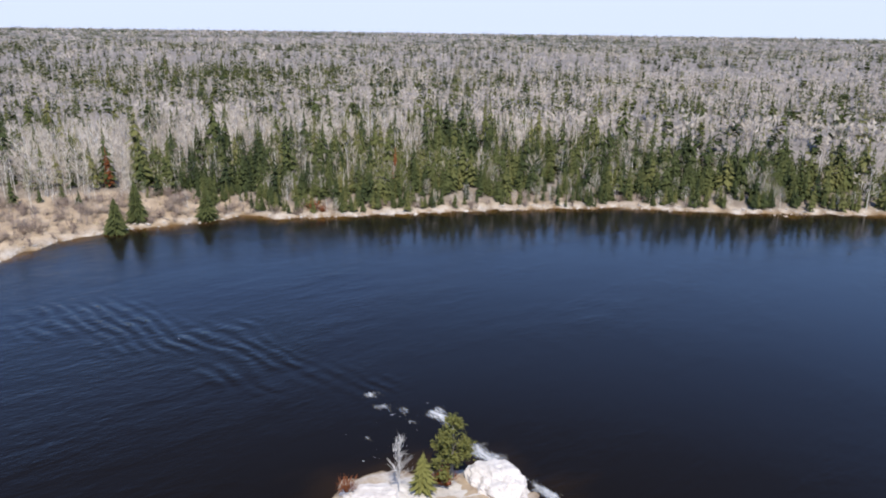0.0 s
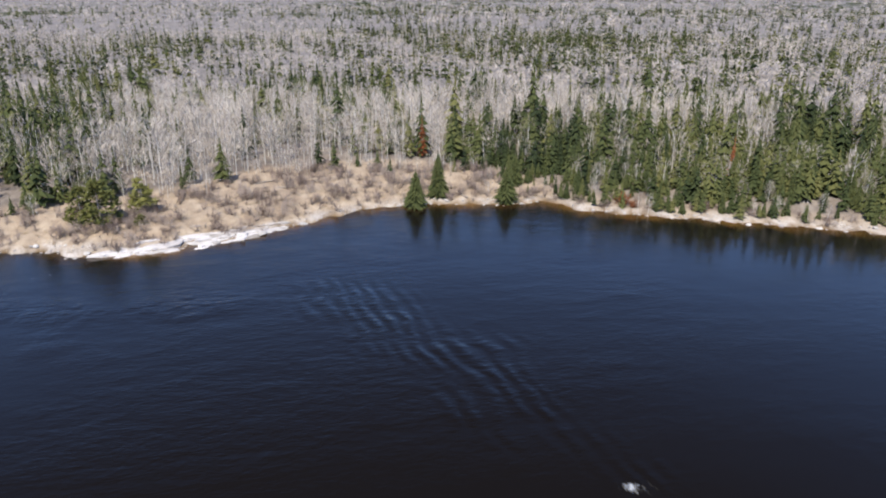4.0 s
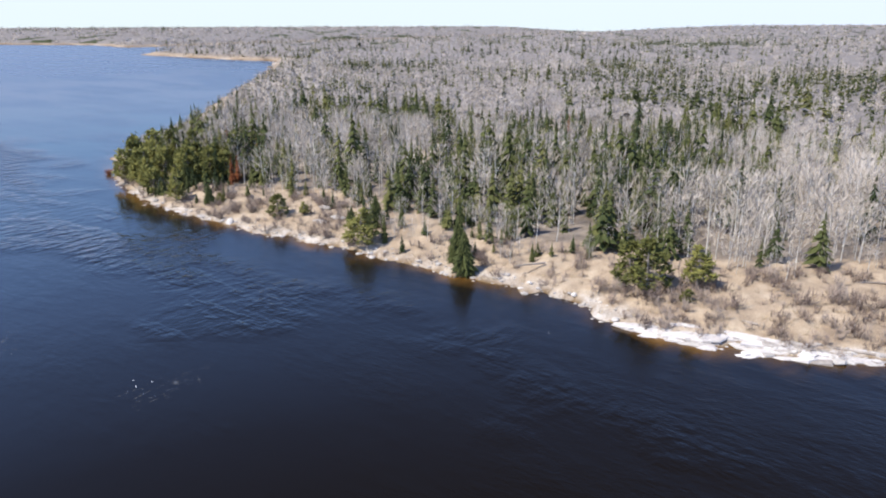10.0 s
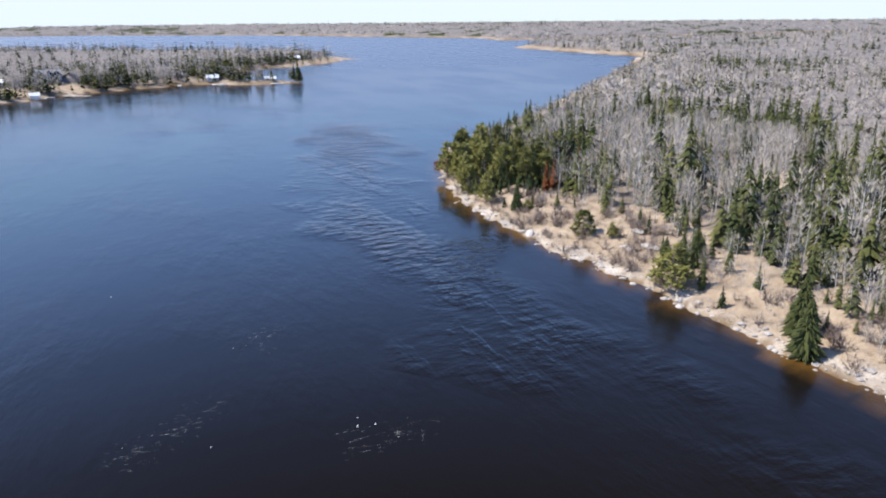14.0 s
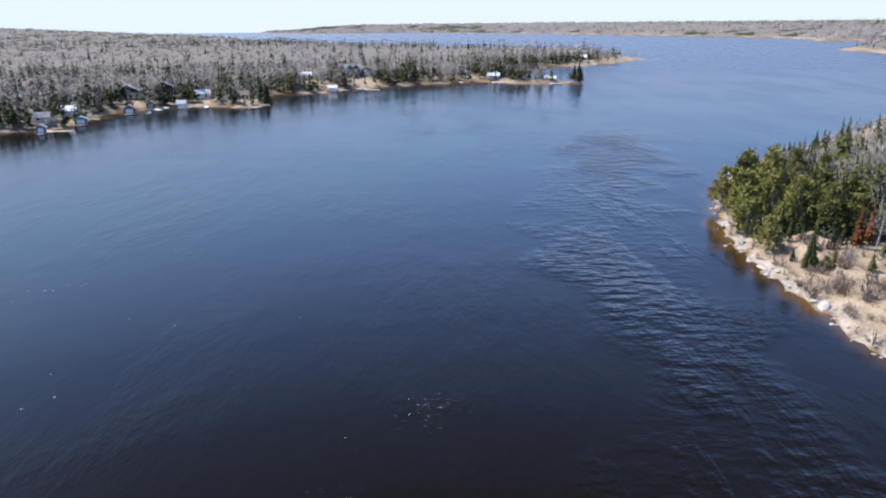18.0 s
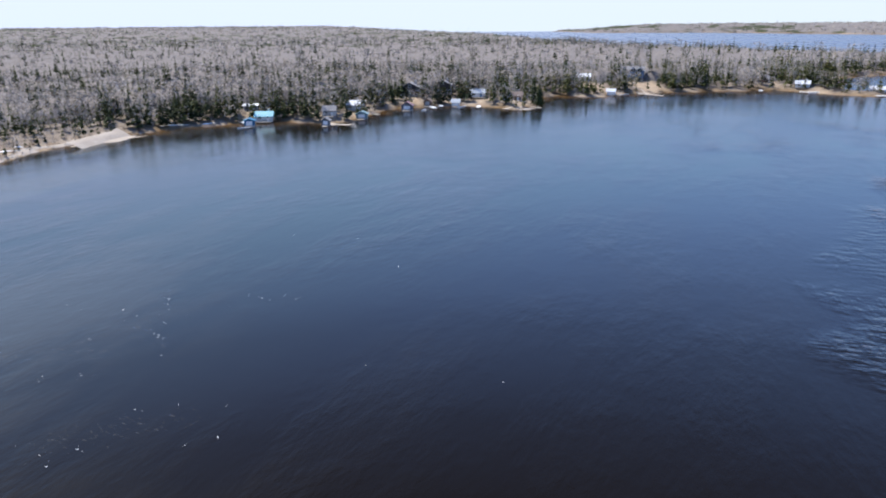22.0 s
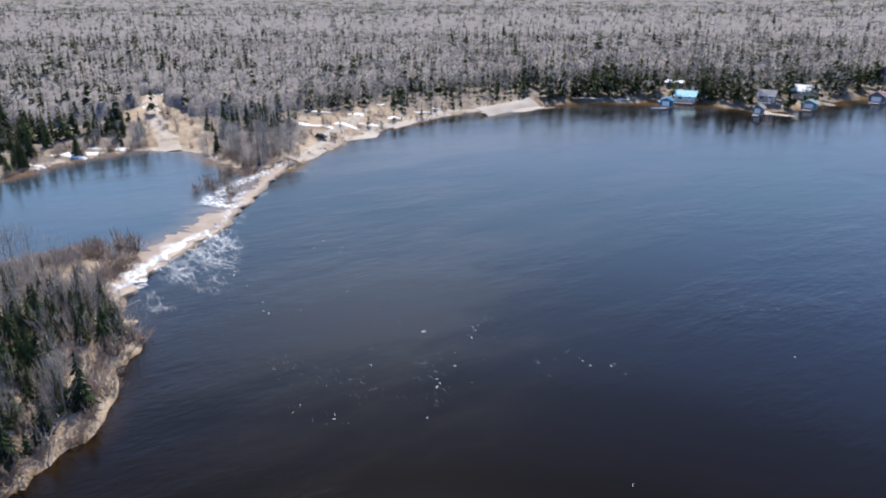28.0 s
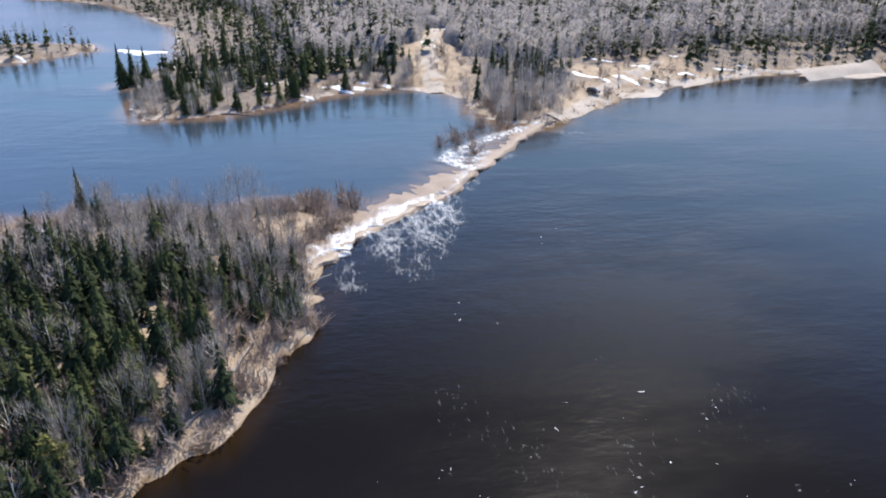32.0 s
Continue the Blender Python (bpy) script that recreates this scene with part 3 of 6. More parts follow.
def bare_tree(seed, limbs, twigs, width=0.006, spread=0.17, stems=1):
    """A leafless tree one metre high: stem, limbs, and fine upward twigs. Returns trunk and crown."""
    rng = rng_for(seed)
    trunk, crown = Shape(), Shape()
    for s in range(stems):
        lean = rng.normal(0, 0.035, 2) if stems == 1 else rng.normal(0, 0.12, 2)
        foot = np.zeros(3) if s == 0 else np.r_[rng.normal(0, 0.03, 2), 0]
        top = foot + np.array((lean[0], lean[1], rng.uniform(0.82, 0.98)))
        bend = foot + (top - foot) * 0.5 + np.r_[rng.normal(0, 0.012, 2), 0]
        trunk.tube(foot - (0, 0, 0.03), bend, 0.0085, 0.006, 4)
        trunk.tube(bend, top, 0.006, 0.002, 3)
        ends = [(foot + (top - foot) * 0.3, top)]
        for _ in range(limbs):
            q = rng.uniform(0.3, 0.85)
            a = rng.uniform(0, math.tau)
            root = foot + (top - foot) * q
            out = spread * (1.1 - q) * rng.uniform(0.7, 1.4)
            end = root + np.array((math.cos(a) * out, math.sin(a) * out, rng.uniform(0.10, 0.24)))
            trunk.tube(root, end, 0.0035, 0.0012, 3)
            ends.append((root, end))
        for _ in range(twigs // stems):
            root, end = ends[rng.integers(len(ends))]
            p = root + (end - root) * rng.uniform(0.25, 1.0)
            a, out, up = rng.uniform(0, math.tau), rng.uniform(0.03, 0.13), rng.uniform(0.02, 0.14)
            tip = p + np.array((math.cos(a) * out, math.sin(a) * out, up))
            side = np.array((-math.sin(a), math.cos(a), 0)) * width * rng.uniform(0.6, 1.4)
            crown.tri(p - side, p + side, tip)
    return trunk.arrays(), crown.arrays()


def puff_tree(seed, limbs, sprays, long, broad, low=0.32, radius=0.27, rise=2.2):
    """A leafless tree one metre high with a soft brush of fine rising twigs: a stem, limbs, and twigs that fan upwards. Returns trunk and crown."""
    rng = rng_for(seed)
    trunk, crown = Shape(), Shape()
    top = np.array((rng.normal(0, 0.03), rng.normal(0, 0.03), 0.9))
    trunk.tube((0, 0, -0.03), top * 0.5, 0.0105, 0.0075, 4)
    trunk.tube(top * 0.5, top, 0.0075, 0.002, 3)
    for _ in range(limbs):
        q, a = rng.uniform(0.3, 0.75), rng.uniform(0, math.tau)
        trunk.tube(top * q, top * q + np.array((math.cos(a) * radius * 0.7, math.sin(a) * radius * 0.7, rng.uniform(0.15, 0.28))), 0.004, 0.0012, 3)
    lobes = [(rng.uniform(0, math.tau), rng.uniform(0.2, 0.9), rng.uniform(0.8, 1.2)) for _ in range(5)]
    for _ in range(sprays):
        a, h = rng.uniform(0, math.tau), rng.uniform(0, 1.0)
        swell = 0.85 + 0.3 * max(math.cos(a - la) * w - 1.5 * abs(h - lh) for la, lh, w in lobes)
        r = radius * math.sin(math.pi * (0.18 + 0.72 * h)) ** 0.7 * math.sqrt(rng.uniform(0.15, 1.0)) * swell
        way = np.array((math.cos(a), math.sin(a), 0))
        l_ = long * rng.uniform(0.6, 1.3)
        p = way * r + np.array((0, 0, low + (0.98 - low) * h - l_ * 0.55))
        up = way * rng.uniform(0.2, 0.8) + np.array((rng.normal(0, 0.22), rng.normal(0, 0.22), rise * rng.uniform(0.5, 1.2)))
        up /= np.linalg.norm(up)
        side = np.cross(up, rng.normal(0, 1, 3))
        side *= broad * rng.uniform(0.5, 1.3) / (np.linalg.norm(side) + 1e-9)
        crown.tri(p - side, p + side, p + up * l_)
    return trunk.arrays(), crown.arrays()


def shrub_shape(seed, twigs, width=0.02):
    rng = rng_for(seed)
    s = Shape()
    for _ in range(twigs):
        a, out = rng.uniform(0, math.tau), rng.uniform(0.05, 0.55)
        p = np.array((math.cos(a), math.sin(a), 0)) * out * 0.5
        tip = np.array((math.cos(a) * out * 1.3 + rng.normal(0, 0.1), math.sin(a) * out * 1.3 + rng.normal(0, 0.1), rng.uniform(0.35, 1.0) * (1.1 - 0.6 * out)))
        side = np.array((-math.sin(a), math.cos(a), 0)) * width * rng.uniform(0.6, 1.5)
        m = (p + tip) / 2 + rng.normal(0, 0.06, 3)
        s.tri(p - side, p + side, m)
        s.tri(m - side, m + side, tip)
        b = m + rng.normal(0, 0.16, 3) + (0, 0, 0.15)
        s.tri(m - side, m + side, b)
    return s.arrays()


def spread_copies(name, shapes, mat, x, y, z, tall, wide, tint, seed):
    """One mesh of many trees: the shapes in turn, each turned, sized and tinted by itself."""
    rng = rng_for(seed)
    vs, fs, ts, base = [], [], [], 0
    which = rng.integers(0, len(shapes), len(x))
    spin = rng.uniform(0, math.tau, len(x))
    for k, (v, f) in enumerate(shapes):
        s = which == k
        if not s.any():
            continue
        c, n = np.cos(spin[s])[:, None], np.sin(spin[s])[:, None]
        px, py, pz = v[:, 0] * wide[s][:, None], v[:, 1] * wide[s][:, None], v[:, 2] * tall[s][:, None]
        out = np.stack([px * c - py * n + x[s][:, None], px * n + py * c + y[s][:, None], pz + z[s][:, None]], -1)
        vs.append(out.reshape(-1, 3))
        fs.append((f[None] + (np.arange(s.sum()) * len(v))[:, None, None] + base).reshape(-1, 3))
        ts.append(np.repeat(tint[s], len(v)))
        base += s.sum() * len(v)
    return sheet(name, np.concatenate(vs), np.concatenate(fs), mat, {"tint": np.concatenate(ts)})


# stands of mostly evergreen or mostly bare trees: place, radius, share of evergreens
STANDS = [(x, y, r, 0.85) for x, y, r in ((-200, 28, 34), (-245, 25, 40), (-300, 5, 45), (-178, 30, 16), (222, 87, 32), (274, 57, 42), (218, 4, 28), (342, 45, 52), (627, 410, 90), (198, -64, 26), (331, -166, 60), (468, -87, 60), (744, -33, 120), (825, 316, 100), (106, 26, 18), (95, 56, 18), (312, 160, 45), (572, 221, 80), (506, 582, 80), (317, 317, 40), (233, 169, 25))]
STANDS += [(x, y, r, 0.06) for x, y, r in ((230, 163, 26), (160, 78, 24), (394, 258, 60), (117, 0, 12), (222, -21, 22), (135, -18, 14), (176, -89, 24), (653, -181, 70), (567, 476, 70), (627, 372, 60), (436, 37, 45), (253, 215, 28), (356, 232, 45), (153, 173, 24), (172, -400, 90), (508, -606, 110), (1355, -647, 250))]


def conifer_share(x, y):
    """Share of evergreens: dark stands and grey bare stands."""
    d = shore(x, y)
    clump = 0.75 * wave_noise(x, y, 130, 41) + 0.6 * wave_noise(x, y, 42, 42)
    s = 0.17 + 0.62 * smooth(0.25, 0.8, clump) + 0.22 * (x < 35) + 0.12 * smooth(45, 15, d) - 0.10 * smooth(-0.1, -0.6, clump)
    s = s + 0.3 * smooth(700, 2500, np.hypot(x, y)) * wave_noise(x, y, 700, 43)
    s = s + (0.10 + 0.34 * smooth(-0.1, 0.35, clump)) * (x > 20) * smooth(10, -40, y) * smooth(35, 70, d)
    s = s + 0.12 * smooth(-55, -85, y) * smooth(45, 15, d) + 0.25 * smooth(0, 20, y) * smooth(80, 55, y) * smooth(40, 20, d) * (x > 0) + 0.3 * smooth(75, 115, y) * smooth(60, 20, d) * (x > 0) * (x < 140)
    east, front = (x > 0) & (y < 170), smooth(46, 30, d)
    s = np.where(east & (y > 12) & (y < 64), np.maximum(s, 0.56 * front), s)
    s = np.where(east & (y < -52), np.maximum(s, 0.84 * front), s)
    s = np.where(east & (y > 92), np.maximum(s, 0.42 * front), s)
    s = np.where((np.hypot(x - 92, (y + 14) * 0.8) < 24), np.minimum(s, 0.16), s)
    s = np.where((x < -20) & (y > 40), s - 0.08 * (y > 185) + 0.14 * smooth(40, 15, d) * (y > 185) + 0.2 * smooth(30, 10, d), s)
    s = np.where(ring_distance(x, y, ISLAND) > -3, 0.86 - 0.70 * smooth(-84, -98, x), s)
    s = np.where(ring_distance(x, y, ISLE) > -3, 0.9, s)
    s = np.where((x < -165) & (y < 52) & (x > -330), s + 0.3, s)
    s = np.where((np.hypot(x + 158, y - 86) < 17) | ((x < -150) & (y < 66) & (y > 5) & (d < 6)), 0.06, s)
    for sx, sy, r, want in STANDS:
        s = s + (want - s) * 0.85 * smooth(1.25, 0.6, np.hypot(x - sx, y - sy) / r + 0.25 * wave_noise(x, y, r * 0.7, 44))
    return np.clip(s, 0.03, 0.92)


def village(x, y):
    """The far shore with its houses and taller woods."""
    return (x < 75) & (x > -320) & (y > 188)


def scatter(seed, n, inner, outer, keep):
    """Random places between two distances from the river's middle, even over the area, on wooded land."""
    rng = rng_for(seed)
    r, a = np.sqrt(rng.uniform(inner**2, outer**2, n)), rng.uniform(0, math.tau, n)
    x, y = -10 + r * np.cos(a), 20 + r * np.sin(a)
    way = np.degrees(np.arctan2(y - 20, x + 50))
    ok = (ring_distance(x, y, NECK) < 0) & ~((way > -150) & (way < -81) & (r > 60)) & (ring_distance(x, y, ISLET) < -2)
    x, y = x[ok], y[ok]
    d = shore(x, y)
    ok = d > 1.2
    x, y, d = x[ok], y[ok], d[ok]
    # the front of the woods is seen from top to foot, the rest by its tops alone
    front = smooth(70, 25, d) if inner > 250 else np.maximum(smooth(60, 30, d), 0.0 if inner > 200 else 1.0)
    ok = rng.random(len(x)) < keep * (0.85 if inner > 1000 else 0.5 + 0.5 * front) * (1 - 0.97 * clearing(x, y, d))
    return x[ok], y[ok], d[ok], rng


BANDS = (("near", 30, 190, 20500, 0.9), ("middle", 190, 480, 50000, 0.95), ("distant", 480, 1200, 80000, 0.9), ("horizon", 1200, 3090, 46000, 0.9))
NEAR_SPRUCE = [conifer(s, 11, 6, rng_for(s).uniform(0.21, 0.30), 0.04, rng_for(s).uniform(0.75, 1.05)) for s in range(8)]
MID_SPRUCE = [conifer(s, 6, 5, rng_for(s).uniform(0.20, 0.27), 0.08, 0.9, False) for s in range(10, 15)]
FAR_SPRUCE = [conifer(s, 5, 4, 0.22, 0.15, 0.95, False) for s in range(20, 24)]
HORIZON_SPRUCE = [conifer(s, 3, 4, 0.22, 0.2, 0.9, False) for s in range(30, 33)]
NEAR_BARE = [puff_tree(s, 3, 108, 0.13, 0.0098, 0.34, 0.20, 1.3) for s in range(40, 48)]
MID_BARE = [puff_tree(s, 0, 27, 0.17, 0.034, 0.32, 0.23, 1.1) for s in range(50, 54)]
FAR_BARE = [puff_tree(s, 0, 18, 0.20, 0.055, 0.30, 0.23, 1.2) for s in range(60, 64)]
HORIZON_BARE = [puff_tree(s, 0, 10, 0.36, 0.13, 0.2, 0.26) for s in range(70, 73)]
SETS = {"near": (NEAR_SPRUCE, NEAR_BARE), "middle": (MID_SPRUCE, MID_BARE), "distant": (FAR_SPRUCE, FAR_BARE), "horizon": (HORIZON_SPRUCE, HORIZON_BARE)}


def link_part(name, mesh, parent, label=""):
    ob = new(name, mesh)
    ob.parent = parent
    if label:
        ob["label"] = label
    return ob


def tree_thing(name, shape, bark, leaf, tint, seed):
    """One tree: an Empty at its foot with its trunk and crown; one metre high, to be copied and sized."""
    (tv, tf), (cv, cf) = shape
    root = new(name)
    link_part("trunk", sheet(name + "_trunk", tv, tf, bark, {}), root)
    link_part("crown", sheet(name + "_crown", cv, cf, leaf, {"tint": np.full(len(cv), tint)}), root)
    return root


def stand(x, y, tall, wide, turn, lift=0.0):
    return Matrix.LocRotScale((x, y, float(height(x, y)) - 0.05 + lift), Euler((0, 0, turn)), (wide, wide, tall))


def pine_shape(seed, clumps=26, needles=11, low=0.3, spread=0.28, fine=1.0):
    """A round-headed pine one metre high: clumps of needles on short limbs."""
    rng = rng_for(seed)
    trunk, crown = Shape(), Shape()
    trunk.tube((0, 0, -0.03), (0.01, 0.01, 0.55), 0.022, 0.014, 5)
    trunk.tube((0.01, 0.01, 0.55), (0, 0.02, 0.92), 0.014, 0.004, 4)
    for _ in range(clumps):
        q, a = rng.uniform(0, 1), rng.uniform(0, math.tau)
        z = low + (0.97 - low) * q
        r = spread * (1 - q**2.2) * rng.uniform(0.45, 1.1) + 0.02
        c = np.array((math.cos(a) * r, math.sin(a) * r, z))
        trunk.tube((0, 0, z - 0.05), c, 0.005, 0.002, 3)
        for _ in range(needles):
            p = c + rng.normal(0, 0.035, 3)
            d = rng.normal(0, 1, 3)
            d[2] = abs(d[2]) * 0.7
            d /= np.linalg.norm(d)
            side = np.cross(d, rng.normal(0, 1, 3))
            side *= 0.026 * fine / np.linalg.norm(side)
            crown.tri(p - side, p + side, p + d * fine * rng.uniform(0.06, 0.11))
    return trunk.arrays(), crown.arrays()


def copies(models, places, label, category, group):
    """Copies of the models at the places, and none of the models left over."""
    rng = rng_for(len(places))
    for x, y, tall, wide, lift in places:
        made = copy_thing(models[rng.integers(len(models))], stand(x, y, tall, wide, rng.uniform(0, 6.28), lift))
        tagged(made, label, category, group)
    for m in models:
        for o in (*m.children_recursive, m):
            bpy.data.objects.remove(o)


BANK_TREES = {"spruce": [], "bare": []}
for n, (band, inner, outer, count, keep) in enumerate(BANDS):
    x, y, d, rng = scatter(100 + n, count, inner, outer, keep)
    if band == "near":
        # the island is thickly wooded
        ex, ey = rng.uniform(-112, -50, 4200), rng.uniform(0, 50, 4200)
        ed = shore(ex, ey)
        ok = (ring_distance(ex, ey, ISLAND) > 1) & (rng.random(4200) < 0.62 * (1 - 0.96 * clearing(ex, ey, ed)))
        x, y, d = np.r_[x, ex[ok]], np.r_[y, ey[ok]], np.r_[d, ed[ok]]
        # a thick wall of spruces stands along the southern bend
        ex, ey = rng.uniform(-20, 110, 9000), rng.uniform(-195, -56, 9000)
        ed = shore(ex, ey)
        ok = (ed > 0.8) & (ed < 24) & (rng.random(9000) < 0.42 * (1 - 0.9 * clearing(ex, ey, ed)))
        x, y, d = np.r_[x, ex[ok]], np.r_[y, ey[ok]], np.r_[d, ed[ok]]
    if band == "middle":
        # the far shore is wooded thickly down to the water
        ex, ey = rng.uniform(-260, 180, 52000), rng.uniform(110, 640, 52000)
        ed = ring_distance(ex, ey, LANDS["west"])
        ok = (ed > 1.5) & (ed < 30) & (np.hypot(ex + 10, ey - 20) > 200)
        ex, ey = ex[ok], ey[ok]
        ed = shore(ex, ey)
        ok = (rng.random(len(ex)) < 0.30 * (1 - 0.97 * clearing(ex, ey, ed))) & (ed > 1)
        x, y, d = np.r_[x, ex[ok]], np.r_[y, ey[ok]], np.r_[d, ed[ok]]
    z = height(x, y, d)
    green = rng.random(len(x)) < conifer_share(x, y)
    if band in ("distant", "horizon"):
        # leafless trees mostly merge into the canopy; the evergreens stand out of it
        ok = green | (rng.random(len(x)) < 0.65)
        x, y, d, z, green = x[ok], y[ok], d[ok], z[ok], green[ok]
    grow = {"near": 1.0, "middle": 1.0, "distant": 1.12, "horizon": 1.1}[band]
    broad = {"near": 1.0, "middle": 1.1, "distant": 1.3, "horizon": 2.2}[band]
    for kind, pick, mat in (("spruce", green, M_NEEDLE), ("bare", ~green, M_TWIG)):
        k = pick.sum()
        tall = (1 + 0.12 * smooth(-60, -100, y[pick]) * (x[pick] > -80)) * grow * np.clip(rng.normal(8.9, 2.6, k) if kind == "spruce" else rng.normal(8.7, 1.7, k), 2.6, 17) * np.where(ring_distance(x[pick], y[pick], ISLAND) > -2, 0.64 - 0.12 * smooth(-88, -100, x[pick]), 1) * (0.58 + 0.42 * np.where(village(x[pick], y[pick]), smooth(-6, 6, d[pick]), smooth(4, 38, d[pick]))) * (1 - 0.4 * clearing(x[pick], y[pick], d[pick] - 7) * (x[pick] > 0)) * (1 - (0.14 if kind == "spruce" else 0.30) * smooth(25, 90, d[pick])) * np.where(village(x[pick], y[pick]), 0.92, 1 - 0.20 * smooth(-110, -140, x[pick]))
        wide = tall * rng.uniform(0.75, 1.2, k) * (broad if kind == "spruce" else broad * 1.15 * np.where(x[pick] < -120, 1.25, 1.0))
        # random tints, lowered on the island and in the west to paint backlit shade
        tint = np.clip(rng.normal(0.5, 0.26, k) + 0.2 * wave_noise(x[pick], y[pick], 70, 91) - 0.4 * (ring_distance(x[pick], y[pick], ISLAND) > -2) - 0.30 * (x[pick] < -120), 0, 1)
        if band == "near":
            # the trees along the water's edge are built one by one below
            edge = (d[pick] < 9.5) & (np.cumsum(d[pick] < 9.5) <= 170)
            px, py = x[pick], y[pick]
            BANK_TREES[kind] = [(float(a), float(b), float(t), float(w), 0.0) for a, b, t, w in zip(px[edge], py[edge], tall[edge], wide[edge])]
            keepers = np.flatnonzero(pick)[~edge]
            pick = np.zeros(len(x), bool)
            pick[keepers] = True
            tall, wide, tint = tall[~edge], wide[~edge], tint[~edge]
        crowns = [s[1] for s in SETS[band][0 if kind == "spruce" else 1]]
        stems = [s[0] for s in SETS[band][0 if kind == "spruce" else 1]]
        wood = new(f"{band}_{kind}_woods", spread_copies(f"{band}_{kind}_woods", crowns, mat, x[pick], y[pick], z[pick], tall, wide, tint, 200 + n))
        tagged(wood, "dense dark green spruce woods" if kind == "spruce" else "grey leafless aspen and birch woods in spring", "forest", kind="stuff")
        if kind == "bare" and band == "near":
            trunks = new("trunks", spread_copies("trunks", stems, M_BIRCH, x[pick], y[pick], z[pick], tall, wide, tint, 200 + n))
            trunks.parent = wood
            tagged(trunks, "pale slender trunks", kind="stuff")
# the closed roof of leafless tops and dark stands, further off
cx_, cy_, quads = polar(-10, 20, 880, radii_to(186, 2.6, 420, 1.0125, 3090))
way, cr = np.degrees(np.arctan2(cy_ - 20, cx_ + 50)), np.hypot(cx_ + 10, cy_ - 20)
cd = shore(cx_, cy_)
roof_ = 8.0 * (0.58 + 0.42 * smooth(4, 38, cd)) * (1 - 0.22 * smooth(25, 90, cd)) * np.where(village(cx_, cy_), 0.95, 1 - 0.20 * smooth(-110, -140, cx_))
roof_ = roof_ * (0.56 - 0.06 * smooth(500, 1200, cr) + 0.20 * wave_noise(cx_, cy_, 7.5, 95) + 0.10 * wave_noise(cx_, cy_, 21, 96) + 0.14 * smooth(700, 1500, cr) * wave_noise(cx_, cy_, 90, 97)) - 9 * np.maximum(smooth(34, 20, cd), clearing(cx_, cy_, cd))
live = (roof_ > 0.5) & (cd > 12) & ~((way > -150) & (way < -81))
quads = quads[live[quads].any(1)]
used, quads = np.unique(quads, return_inverse=True)
quads = quads.reshape(-1, 4)
cx_, cy_, cd, roof_ = cx_[used], cy_[used], cd[used], roof_[used]
canopy = new("canopy", sheet("canopy", np.stack([cx_, cy_, height(cx_, cy_, cd) + roof_], 1), quads, M_CANOPY, {"evergreen": conifer_share(cx_, cy_) * smooth(450, 1000, np.hypot(cx_ + 10, cy_ - 20))}))
canopy.data.shade_smooth()
tagged(canopy, "grey leafless forest canopy with darker evergreen stands", "forest", kind="stuff")
bank_spruces = [tree_thing("spruce_tree", conifer(300 + k, 22, 11, w * 1.25, 0.03, 0.8 + 0.06 * k), M_BARK, M_NEEDLE, t, k) for k, (w, t) in enumerate(((0.2, 0.35), (0.17, 0.5), (0.22, 0.6), (0.19, 0.72), (0.24, 0.45)))]
copies(bank_spruces, BANK_TREES["spruce"], "dark green spruce standing on the grassy riverbank", "spruce", "spruces along the banks")
bank_birches = [tree_thing("birch_tree", puff_tree(320 + k, 9, 330, 0.16, 0.0042, 0.22, 0.18, 1.6), M_BIRCH, M_TWIG, t, k) for k, t in enumerate((0.3, 0.5, 0.65, 0.8))]
copies(bank_birches, BANK_TREES["bare"], "leafless pale birch standing on the riverbank", "birch", "bare trees along the banks")
# trees that lean out over the water or stand out by themselves
copies([tree_thing("spruce_tree", conifer(340 + k, 26, 13, 0.32, 0.0, 0.75), M_BARK, M_NEEDLE, 0.5, k) for k in range(3)],
       [(67.5, -42.5, 6.8, 7.9, 0), (71.5, -47, 8.2, 7.4, 0), (67.8, -58.6, 6.6, 8.0, 0), (51.8, 31.2, 7.0, 7.2, 0), (54.5, 34.5, 7.5, 7, 0), (57.3, 55.4, 6.0, 6.0, 0), (48.6, 94, 4.6, 4.5, 0), (75, -62, 6.0, 6.5, 0)],
       "full spruce with drooping boughs at the water's edge", "spruce", "spruces at the water's edge")
copies([tree_thing("pine_tree", pine_shape(350 + k, 56, 16, 0.08, 0.30), M_BARK, M_PINE, t, k) for k, t in enumerate((0.3, 0.6, 0.85))],
       [(50.8, 52, 6.2, 8.6, 0), (51.5, 75.5, 4.2, 6.0, 0), (59.5, 6.5, 7.0, 8.5, 0), (62.8, 1.2, 5.6, 6.0, 0), (60.5, 9.5, 6.0, 7.0, 0), (58.5, 0.5, 1.8, 3.0, 0), (54, 71, 2.6, 3.0, 0), (50, 92.5, 2.2, 3.0, 0), (46.5, 112, 6, 6.5, 0), (48, 117, 7, 7, 0), (49.5, 124, 8, 8, 0),
        (52, 131, 9, 8, 0), (51, 127, 6, 7, 0), (55, 137, 9, 9, 0), (50, 109, 4, 5, 0), (56, 128, 10, 9, 0), (-63.5, 33, 3.2, 3.6, 0), (-70, 36.5, 4, 4, 0)] + [(46.5 + 17 * ((k * 0.618) % 1) + 3 * (k % 3), 103 + 39 * k / 26, 5.5 + 3.5 * ((k * 0.37) % 1), 6.0 + 3.0 * ((k * 0.53) % 1), 0) for k in range(26)],
       "yellow-green pine with a rounded crown on the bank", "pine", "pines on the banks")
